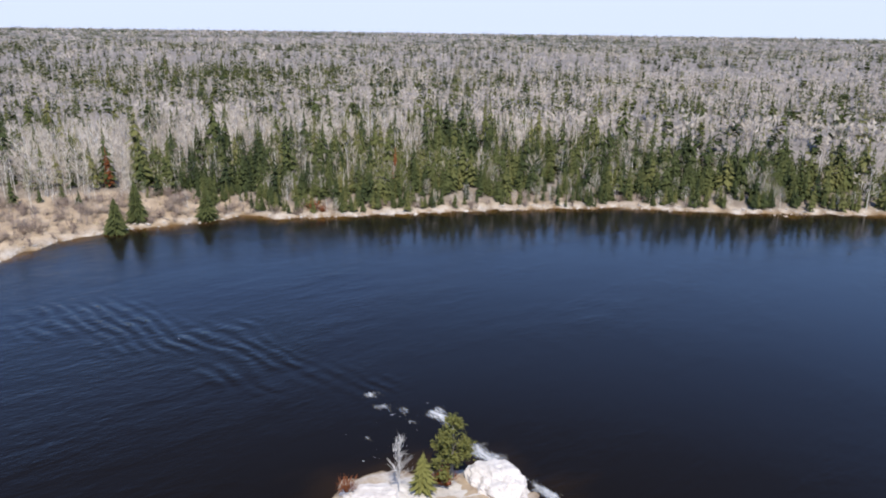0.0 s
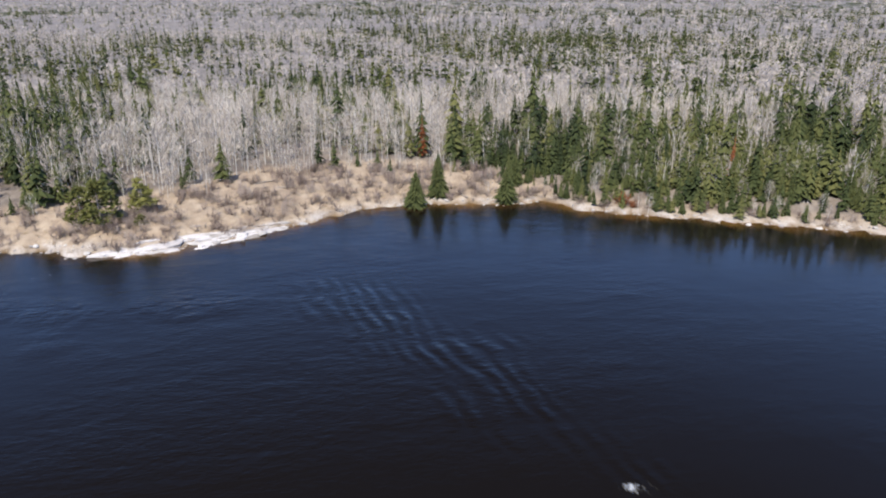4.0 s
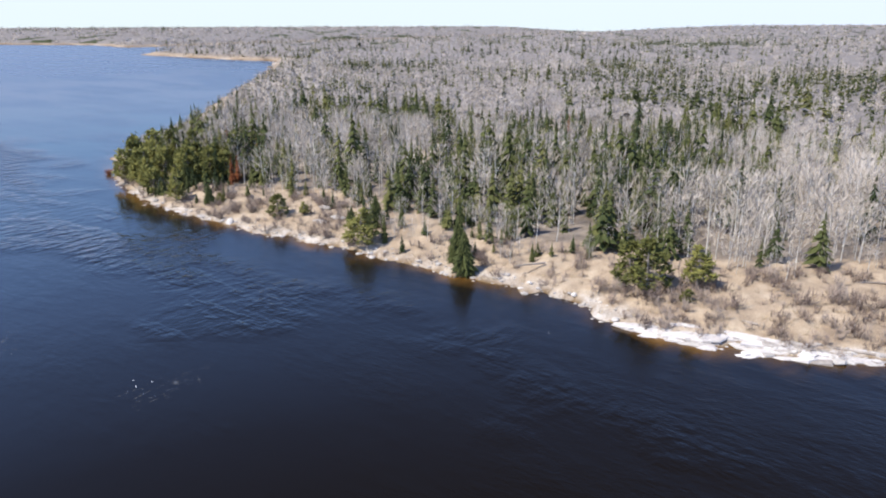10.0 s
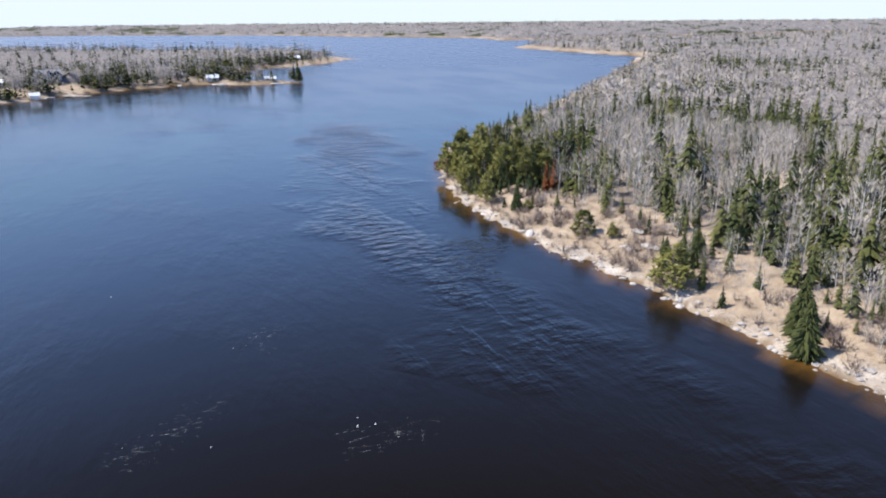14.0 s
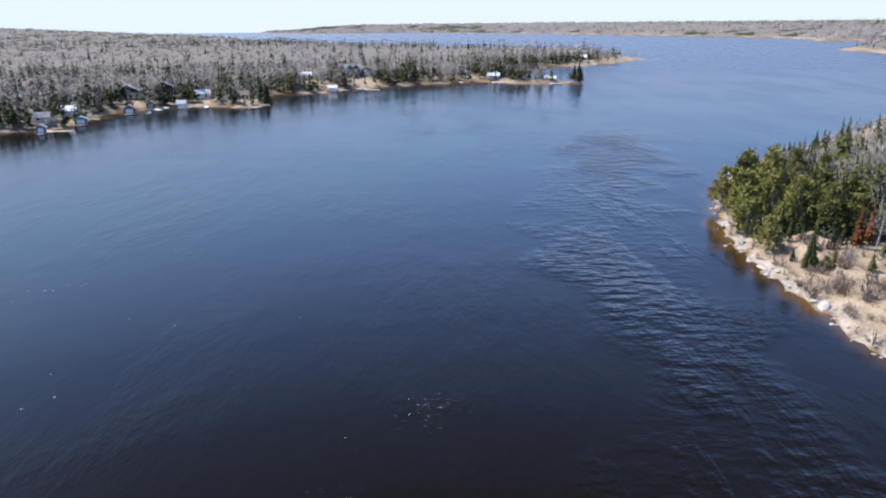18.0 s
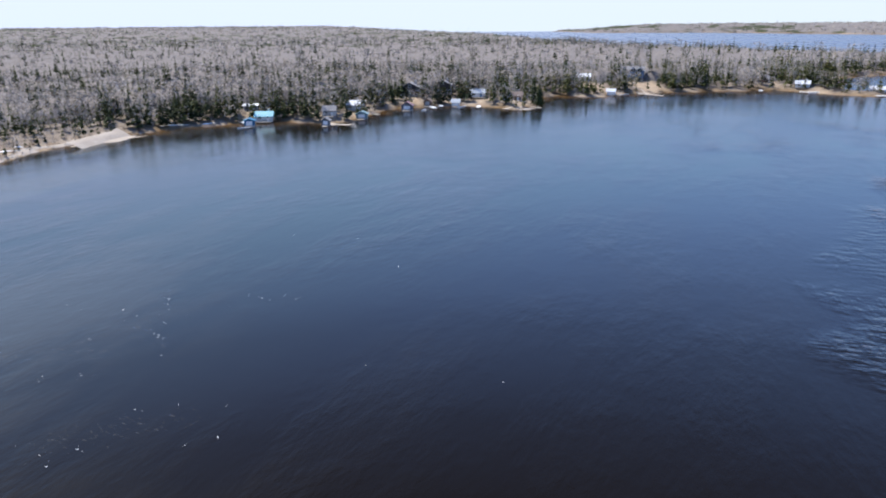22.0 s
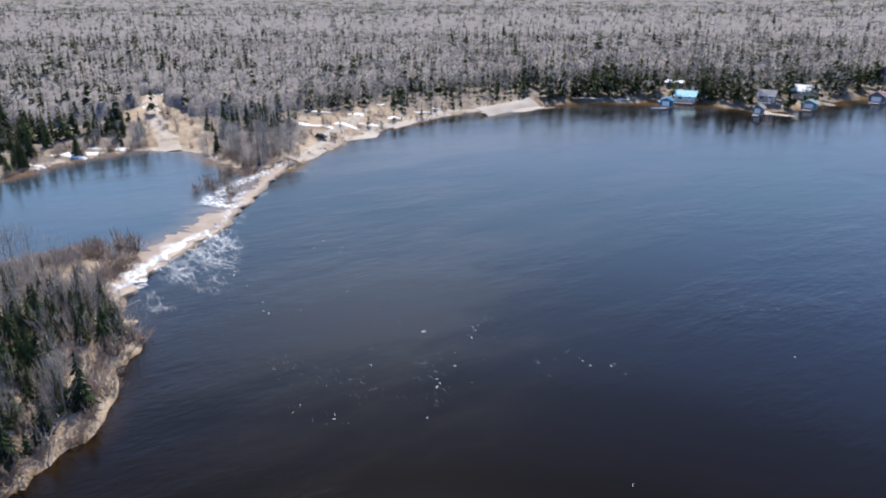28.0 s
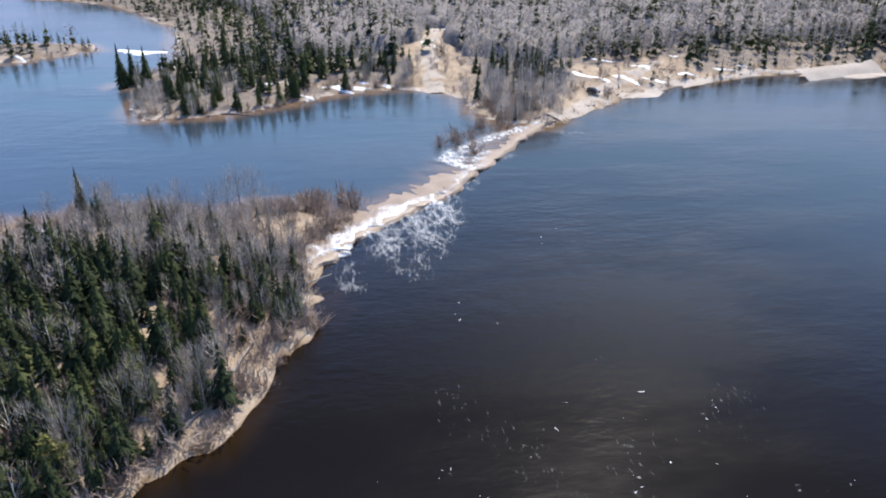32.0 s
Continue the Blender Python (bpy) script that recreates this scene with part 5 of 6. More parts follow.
road = new("causeway", ribbon("causeway", WEIR[2:12], [2.6, 1.8, 0.0, -1.0, -1.5, -1.9], [-0.5, 0.28, 0.375, 0.36, 0.20, -0.6], M_GRAVEL, 1.2, 0.6, 3))
tagged(road, "flooded gravel causeway with a broken downstream edge", "causeway", kind="structure")
track = new("road", ribbon("road", [(-152, 89.5), (-158, 96), (-172, 106), (-196, 128)], [-2.4, -1.2, 0, 1.2, 2.4], [-0.3, 0.03, 0.06, 0.03, -0.3], M_TRACK, 1.5, 0.25, 4, None, 0.05))
tagged(track, "pale gravel track leading off the causeway", "track", kind="structure")
for name, line in (("road", [(-620, 18), (-976, 3), (-1650, -26)]), ("road", [(-176, 70), (-214, 72), (-250, 78)])):
    far_track = new(name, ribbon("road", line, [-3, -1, 1, 3], [-0.3, 0.08, 0.08, -0.3], M_TRACK, 6, 0.3, 5, None, 0.1))
    tagged(far_track, "pale gravel road through the woods", "road", kind="structure")
weir = new("white_water", ribbon("white_water", WEIR[7:11], [1.0, 0.3, -0.4, -1.0, -1.6, -2.6], [0.45, 0.46, 0.40, 0.24, 0.08, 0.02], M_LACE, 0.5, 0.8, 6, None, None, [0.1, 0.65, 1.0, 0.95, 0.55, 0.0]))
tagged(weir, "white water pouring over the causeway edge", "white water", kind="stuff")
spill = new("white_water", ribbon("white_water", WEIR[5:8], [0.5, 0.1, -0.4, -0.9, -1.5], [0.43, 0.46, 0.42, 0.26, 0.03], M_LACE, 0.5, 0.6, 26, None, None, [0.0, 0.3, 0.6, 0.35, 0.0]))
tagged(spill, "thin white spill along the broken causeway edge", "white water", kind="stuff")
apron = new("shoal", ribbon("shoal", WEIR[6:12], [8.5, 5.5, 2.4, 0.2], [0.02, 0.27, 0.40, 0.39], M_GRAVEL, 0.9, 0.5, 36))
tagged(apron, "tan gravel shoal just awash above the causeway", "shoal", kind="structure")


def flakes(name, places, low, high, mat, seed, z=0.02, label="", category="foam"):
    """Many small flat-domed scraps of foam or snow, as one mesh."""
    rng = rng_for(seed)
    s = Shape()
    for x, y in places:
        r, a0, k = rng.uniform(low, high) * rng.choice([0.5, 0.7, 1.0]), rng.uniform(0, 6.28), 6
        c = np.array((x, y, z + 0.05 * min(1, r)))
        stretch, turn = rng.uniform(1.5, 8.0), rng.uniform(0, 3.14)
        ring = []
        for i in range(k):
            a, q = a0 + i * math.tau / k, r * rng.uniform(0.5, 1.25)
            u, w = q * math.cos(a) * stretch, q * math.sin(a)
            ring.append(np.array((x + u * math.cos(turn) - w * math.sin(turn), y + u * math.sin(turn) + w * math.cos(turn), z)))
        for i in range(k):
            s.tri(c, ring[i], ring[(i + 1) % k])
    ob = new(name, sheet(name, *s.arrays(), mat, {}))
    return tagged(ob, label, category, kind="stuff")


rng = rng_for(700)


def froth(name, x0, y0, x1, y1, step, cover, z, label):
    fx, fy = np.meshgrid(np.arange(x0, x1, step), np.arange(y0, y1, step), indexing="ij")
    amount = cover(fx, fy)
    idx = np.arange(fx.size).reshape(fx.shape)
    live = amount > 0.02
    live = live[:-1, :-1] | live[1:, :-1] | live[1:, 1:] | live[:-1, 1:]
    q = np.stack([idx[:-1, :-1], idx[1:, :-1], idx[1:, 1:], idx[:-1, 1:]], -1)[live]
    u, q = np.unique(q, return_inverse=True)
    ob = new(name, sheet(name, np.stack([fx.ravel()[u], fy.ravel()[u], np.full(len(u), z)], 1), q.reshape(-1, 4), M_LACE, {"cover": amount.ravel()[u]}))
    return tagged(ob, label, "foam", kind="stuff")


def tongues(lanes, reach, strength):
    """Foam that fades with the distance from its streaks."""
    return lambda fx, fy: strength * smooth(reach, -0.5, lane_distance(fx, fy, lanes) + 0.8 * wave_noise(fx, fy, 5, 88))


below = lambda fx, fy: np.where(weir_side(fx, fy)[0] < -1.2, np.maximum(tongues([(-112.5, 63.8, -106, 64, 1.0), (-108, 60, -101, 61, 0.8), (-103, 56, -98, 56.5, 0.6)], 3.0, 0.46)(fx, fy), tongues([(-106, 64, -97, 62, 0.1), (-101, 61, -92, 59, 0.1), (-98, 56.5, -92, 57.5, 0.1), (-94, 51.5, -89, 52.5, 0.1), (-146, 84.8, -142.2, 93.5, 0.1), (-130, 72.8, -131.2, 77.5, 0.1), (-120, 69.5, -117, 69.5, 0.1)], 2.0, 0.30)(fx, fy)), 0)
froth("foam", -150, 46, -86, 96, 0.8, below, 0.015, "lacy white foam spreading below the causeway")
RACES = [(-95.5, 48.5, -102, 53, 1.0), (-102, 53, -108.5, 57.8, 1.3), (-108.5, 57.8, -113, 63, 0.9), (-99, 48.5, -104, 52, 0.1), (-121, 68.3, -125.5, 71, 0.5), (-126, 69, -130, 66.8, 1.0), (-130, 67, -135.5, 71.0, 1.0), (-128, 70.5, -133, 73.5, 0.2), (-135.5, 71.2, -141.6, 77.6, 0.6), (-141.6, 77.6, -146, 83, 0.7), (-146, 83, -150, 87.5, 0.2)]
race = lambda fx, fy: np.where(weir_side(fx, fy)[0] > -0.4, tongues(RACES, 2.2, 0.70)(fx, fy) + 0.30 * np.minimum(0, wave_noise(fx, fy, 3.5, 89)), 0)
froth("foam", -152, 46, -92, 92, 0.6, race, 0.462, "white water racing over the flooded causeway")
froth("foam", -34, -58, -2, -38, 0.4, tongues([(-30.5, -53, -26.5, -52.8, 0.35), (-24, -52.6, -22, -52.2, 0.35), (-17.5, -53.2, -15, -53, 0.3), (-12, -49.8, -10.8, -49.4, 0.3), (-9, -49.6, -8.2, -49.4, 0.2), (-15.6, -50.6, -14.9, -50.2, 0.12), (-15.6, -44.6, -14.8, -45.2, 0.1), (-14.4, -51, -11, -50.4, 0.0)], 0.6, 0.62), 0.02, "white foam where the current breaks on the islet")
drift = [(-70, 60, -60, 66, 0.3), (-63, 72, -56, 70, 0.2), (-68, 82, -64, 80, 0.2), (-100, 76, -94, 79, 0.2), (-50, 52, -44, 58, 0.3), (-58, 108, -52, 112, 0.3), (-3, 55, 0, 58, 0.1), (-14, 38, -8, 43, 0.2), (4, 33, 9, 33, 0.1), (-2, 4, 0, 7, 0.5), (20, -19, 22, -18, 0.1), (22, -87, 34, -80, 0.05)]
froth("foam_streaks", -104, 40, -30, 116, 1.1, tongues(drift, 2.2, 0.07), 0.014, "thin threads of foam drifting on the river")
froth("foam_streaks", -20, -2, 14, 62, 1.0, tongues(drift, 2.6, 0.11), 0.014, "thin threads of foam drifting on the river")
flecks = []
for cx, cy, n, wide in ((-62, 58.5, 6, 0.8), (-58.3, 61, 9, 1.2), (-58.4, 71, 7, 1.2), (-67, 79.7, 4, 0.8), (-98.4, 76, 6, 2), (-77, 73.5, 5, 2), (-56, 82, 5, 1), (-55, 85.4, 7, 1.5), (-52, 88, 5, 1), (-60, 68, 16, 7), (-62, 78, 10, 6), (-45, 58, 9, 4), (-48, 50, 8, 2), (-55, 108, 6, 6), (-2, 56, 6, 3), (-12, 40, 6, 5), (4, 34, 5, 3), (42, 10, 5, 3), (-1, 6, 6, 1.5), (18, -41, 5, 4), (-14, -50, 8, 2.4), (-17, -44, 6, 2.5), (-30, 80, 5, 10), (-94, 62, 12, 4), (-84, 62, 8, 4)):
    for _ in range(n):
        x, y = cx + rng.normal(0, wide), cy + rng.normal(0, wide * 0.6)
        if float(shore(x, y)) < -2:
            flecks.append((x, y))
flakes("foam_flecks", flecks, 0.012, 0.042, M_FOAM, 702, 0.012, "scattered white flecks of foam drifting on the river")


# ---- flooded bushes and bare trees along the causeway ----
rng = rng_for(710)
for cx, cy, n, wide in ((-107.7, 43.3, 4, 1.5), (-111, 46, 6, 1.6), (-112.5, 48.5, 6, 1.4), (-112.5, 51.5, 5, 1.2), (-137.4, 67.8, 3, 1.0), (-141.3, 70.5, 4, 1.2), (-133.8, 72.5, 2, 0.5), (-148, 77, 6, 2.0), (-152, 81, 8, 2.2), (-157, 84, 10, 2.6), (-161, 80, 8, 3), (-161, 90, 8, 3), (-104, 49, 4, 1.5), (-96, 44, 5, 1.6)):
    for _ in range(n):
        x, y = cx + rng.normal(0, wide), cy + rng.normal(0, wide)
        s = rng.uniform(1.8, 3.2)
        ob = new("flooded_bush", SHRUB_MESHES[rng.integers(2)])
        ob.matrix_basis = Matrix.LocRotScale((x, y, max(float(height(x, y)), 0.22)), Euler((0, 0, rng.uniform(0, 6))), (s * 1.1, s * 1.1, s))
        tagged(ob, "leafless reddish-brown bush standing in shallow flood water", "bush", "flooded bushes along the causeway")
slim = [tree_thing("bare_tree", puff_tree(715 + k, 8, 170, 0.20, 0.0045, 0.3, 0.16 + 0.03 * k, 2.4), M_BARK, M_TWIG, 0.12 + 0.12 * k, k) for k in range(4)]
places = []
for cx, cy, n, wide in ((-108, 24, 8, 3), (-106, 32, 9, 3), (-102, 38, 9, 3), (-98, 43, 7, 2.5), (-90, 45, 6, 2.5), (-80, 44, 6, 3), (-72, 40, 5, 2.5), (-65, 36, 5, 2), (-160, 80, 7, 2.5), (-162, 88, 8, 2.5), (-155, 84, 6, 2), (-170, 78, 6, 3), (-192, 70, 5, 5), (-205, 76, 6, 5), (-166, 30, 8, 4), (-162, 18, 6, 3)):
    for _ in range(n):
        x, y = cx + rng.normal(0, wide), cy + rng.normal(0, wide)
        if float(shore(x, y)) > 0.3:
            t = rng.uniform(3.6, 6.4)
            places.append((x, y, t, t * rng.uniform(0.9, 1.5), 0.0))
copies(slim, places, "slim grey leafless tree on the flooded shore", "bare tree", "bare trees by the causeway")


# ---- snow, ice and beaches ----
def patch(name, x, y, rx, ry, turn, mat, label, category, seed, thick=0.16, water=False):
    """A low uneven mound of snow, ice or sand that lies on the ground."""
    rng = rng_for(seed)
    rings, n = 4, 20
    edge = 1 + 0.28 * np.sin(np.arange(n) * math.tau / n * 3 + rng.uniform(0, 6)) + rng.normal(0, 0.2, n)
    f = []
    k, i = np.meshgrid(np.arange(1, rings + 1), np.arange(n), indexing="ij")
    a, q = i * math.tau / n, k / rings * edge[i]
    u, w = rx * q * np.cos(a), ry * q * np.sin(a)
    px, py = np.r_[(x + u * math.cos(turn) - w * math.sin(turn)).ravel(), x], np.r_[(y + u * math.sin(turn) + w * math.cos(turn)).ravel(), y]
    base = np.full(px.shape, LAGOON_Z) if water else np.maximum(height(px, py), 0)
    rise = np.where(k < rings, thick * (1 - (k / rings) ** 2) * rng.uniform(0.7, 1.1, k.shape) + 0.03, -0.06)
    v = np.column_stack([px, py, base + np.r_[rise.ravel(), thick]])
    for i in range(n):
        j = (i + 1) % n
        f.append((rings * n, i, j))
        for k in range(rings - 1):
            f += [(k * n + i, (k + 1) * n + i, (k + 1) * n + j), (k * n + i, (k + 1) * n + j, k * n + j)]
    me = sheet(name, np.array(v), np.array(f), mat, {})
    me.shade_smooth()
    ob = new(name, me)
    return tagged(ob, label, category, "" if category == "ice" else name.replace("_", " ") + "es")


for k, (x, y, rx, ry, turn) in enumerate(((-183, 60, 2.6, 1.0, 1.4), (-179, 51, 3.6, 1.0, 0.9), (-174, 43, 3.2, 0.9, 0.8), (-185, 55, 2.0, 1.0, 1.2), (-217, 73, 6.0, 2.0, 0.2), (-240, 88, 12, 2.0, 1.3), (-232, 62, 5, 1.4, 0.9), (-180, 114, 5, 1.6, 0.8), (-178, 108, 3.5, 1.3, 0.9), (-190, 121, 4, 1.6, 0.9),
                                      (-186, 131, 4, 0.8, 1.3), (-190, 142, 4.5, 0.8, 1.5), (-193, 150, 3.5, 0.8, 1.6), (-194, 158, 3, 0.8, 1.6), (-200, 135, 4, 1.6, 0.6), (-207, 120, 4, 1.5, 0.6), (-188, 204, 6, 0.9, 1.0), (-181, 213, 4, 0.7, 0.9), (-66, 24, 1.6, 1.0, 0.4), (-69, 22, 1.8, 1.1, 1.0), (-70, 31, 1.4, 0.6, 1.2), (-76, 33, 1.2, 0.7, 1.2),
                                      (-106, 17, 3.0, 1.4, 1.4), (-104, 11, 2.6, 1.6, 1.2), (-113, 30, 3, 1.0, 1.5), (-111, 41, 2.4, 0.8, 1.2), (-222, 95, 4, 1.2, 0.4), (-228, -36, 5, 0.8, 1.0), (-181, 34, 3.6, 1.3, 1.6), (-181.6, 41, 4.2, 1.7, 1.5), (-181, 48.5, 3.8, 1.5, 1.6), (-181.4, 54, 3.2, 1.3, 1.5), (-183, 59.5, 3.4, 1.6, 1.2), (-182, 104.5, 4.0, 1.6, 0.9), (-197, 114, 4.5, 1.6, 0.8), (-181, 121, 3.6, 1.2, 1.2), (-69.6, 36.6, 1.3, 1.0, 0.6), (-69.3, 29.5, 1.6, 1.2, 0.4), (-104, 17, 3.0, 1.8, 0.8))):
    patch("snow_patch", x, y, rx * 0.75, ry * 0.75, turn, M_SNOW, "grubby old snow patch on dry grass", "snow patch", 720 + k)
patch("ice_sheet", -238, -7.5, 8.5, 3.6, 1.2, M_SNOW, "white sheet of rotten lake ice by the shore", "ice", 760, 0.12, True)
for k, (x, y, rx, ry, turn) in enumerate(((-184.5, 172, 11, 3.2, 1.5), (-189, 152, 9, 2.4, 1.75), (-181, 131, 9, 2.4, 2.0), (-171, 115, 8, 2.4, 2.15), (-178, 67, 4.0, 1.8, 0.8), (-140, 231, 6, 2.2, 0.3), (-93, 302, 7, 3.5, 0.7), (-56, 384, 9, 3, 2.4), (-112, 47, 4, 2, 0.8), (-173.5, 71.5, 5.0, 1.4, 1.05))):
    patch("beach", x, y, rx, ry, turn, M_SAND, "pale gravel and sand beach sloping to the water", "beach", 770 + k, 0.22)
ramp_mesh = ribbon("boat_ramp", [(-181.5, 157.5), (-185, 168), (-188.5, 182)], [2.6, 1.2, 0, -1.4, -3.0], [-0.6, 0.2, 0.8, 1.4, 1.5], M_SAND, 1.5, 0.3, 9, None, 0.0)
tagged(new("gravel_bank", ramp_mesh), "bare pale gravel bank above the beach", "gravel bank", kind="structure")


# ---- building kit ----
def slab(name, x0, y0, z0, x1, y1, z1, mat, bevel=0.02):
    bm = bmesh.new()
    bmesh.ops.create_cube(bm, size=1)
    for v in bm.verts:
        v.co = ((x0 + x1) / 2 + v.co.x * (x1 - x0), (y0 + y1) / 2 + v.co.y * (y1 - y0), (z0 + z1) / 2 + v.co.z * (z1 - z0))
    if bevel:
        bmesh.ops.bevel(bm, geom=bm.edges[:], offset=bevel, segments=1, affect="EDGES")
    me = bpy.data.meshes.new(name)
    bm.to_mesh(me)
    bm.free()
    me.materials.append(mat)
    return me


def prism(name, outline, y0, y1, mat):
    """An outline in x and z, drawn out from y0 to y1."""
    n = len(outline)
    v = [(x, y0, z) for x, z in outline] + [(x, y1, z) for x, z in outline]
    f = [tuple(range(n)), tuple(range(2 * n - 1, n - 1, -1))] + [(i, i + n, (i + 1) % n + n, (i + 1) % n) for i in range(n)]
    me = bpy.data.meshes.new(name)
    me.from_pydata(v, [], f)
    me.update()
    bm = bmesh.new()
    bm.from_mesh(me)
    bmesh.ops.recalc_face_normals(bm, faces=bm.faces[:])
    bm.to_mesh(me)
    bm.free()
    me.materials.append(mat)
    return me


def boards(name, low, high, rough=0.8):
    """Painted boarding: plank lines across the wall, a little weather."""
    m, nt, b = material(name, rough)
    g = nt.nodes.new("ShaderNodeTexCoord")
    wave = nt.nodes.new("ShaderNodeTexWave")
    wave.bands_direction, wave.wave_profile = "Z", "SAW"
    wave.inputs["Scale"].default_value = 1.6
    nt.links.new(g.outputs["Object"], wave.inputs["Vector"])
    n = noise_tex(nt, 1.5, 5, 0.6)
    nt.links.new(ramp(nt, n, [(0.3, low), (0.7, high)]), b.inputs["Base Color"])
    bump(nt, b, wave.outputs["Fac"], 0.4, 0.03)
    return m


WALLS = {"blue": boards("blue_boards", (0.02, 0.11, 0.22), (0.04, 0.17, 0.30)), "pale": boards("pale_boards", (0.42, 0.46, 0.47), (0.60, 0.63, 0.64)), "slate": boards("slate_boards", (0.09, 0.10, 0.12), (0.17, 0.18, 0.20)), "grey": boards("grey_boards", (0.24, 0.25, 0.26), (0.36, 0.37, 0.37)),
         "teal": boards("teal_boards", (0.12, 0.20, 0.22), (0.19, 0.28, 0.30)), "maroon": boards("maroon_boards", (0.10, 0.03, 0.035), (0.17, 0.055, 0.055)), "dark": boards("dark_boards", (0.025, 0.022, 0.025), (0.055, 0.048, 0.05)), "brown": boards("brown_boards", (0.10, 0.065, 0.045), (0.18, 0.12, 0.085)),
         "white": boards("white_boards", (0.62, 0.63, 0.64), (0.78, 0.78, 0.78)), "steel": boards("steel_blue_boards", (0.10, 0.15, 0.23), (0.16, 0.22, 0.31))}
ROOFS = {"blue": plain("blue_roof", (0.02, 0.14, 0.25), (0.05, 0.20, 0.33), 1.0, 0.5), "turquoise": plain("turquoise_metal_roof", (0.05, 0.32, 0.42), (0.10, 0.44, 0.54), 1.0, 0.45), "white": plain("pale_metal_roof", (0.55, 0.57, 0.60), (0.76, 0.77, 0.79), 1.0, 0.5), "slate": plain("grey_shingles", (0.17, 0.165, 0.17), (0.30, 0.29, 0.29), 3.0),
         "teal": plain("teal_roof", (0.16, 0.26, 0.28), (0.24, 0.35, 0.37), 1.5, 0.6), "maroon": plain("plum_shingles", (0.20, 0.12, 0.13), (0.30, 0.20, 0.21), 3.0), "brown": plain("brown_shingles", (0.16, 0.12, 0.10), (0.26, 0.20, 0.17), 3.0), "pale": plain("pale_shingles", (0.34, 0.37, 0.40), (0.50, 0.53, 0.56), 2.0)}
COLOUR_WORDS = {"steel": "slate-blue", "pale": "pale grey", "slate": "charcoal", "dark": "near-black"}
M_TRIM = plain("white_trim", (0.66, 0.66, 0.66), (0.80, 0.80, 0.79), 3.0, 0.6, relief=0.1)
M_PLANK = plain("weathered_planks", (0.24, 0.20, 0.16), (0.44, 0.38, 0.31), 2.5)
M_GLASS, nt_, b_ = material("window_glass", 0.05, 0.0, 0.6)
b_.inputs["Base Color"].default_value = (0.02, 0.025, 0.03, 1)


def window(house, x, y, z, w, h, facing=-1):
    """A window in a wall that faces along y: frame proud of the boards, pane set back."""
    f = link_part("window", slab("window", x - w / 2 - 0.09, y + min(0, facing * 0.07), z - 0.09, x + w / 2 + 0.09, y + max(0, facing * 0.07), z + h + 0.09, M_TRIM, 0.0), house, "white-framed window")
    link_part("pane", slab("pane", x - w / 2, y + min(0, facing * 0.09), z, x - 0.03, y + max(0, facing * 0.09), z + h, M_GLASS, 0.0), f)
    link_part("pane", slab("pane", x + 0.03, y + min(0, facing * 0.09), z, x + w / 2, y + max(0, facing * 0.09), z + h, M_GLASS, 0.0), f)


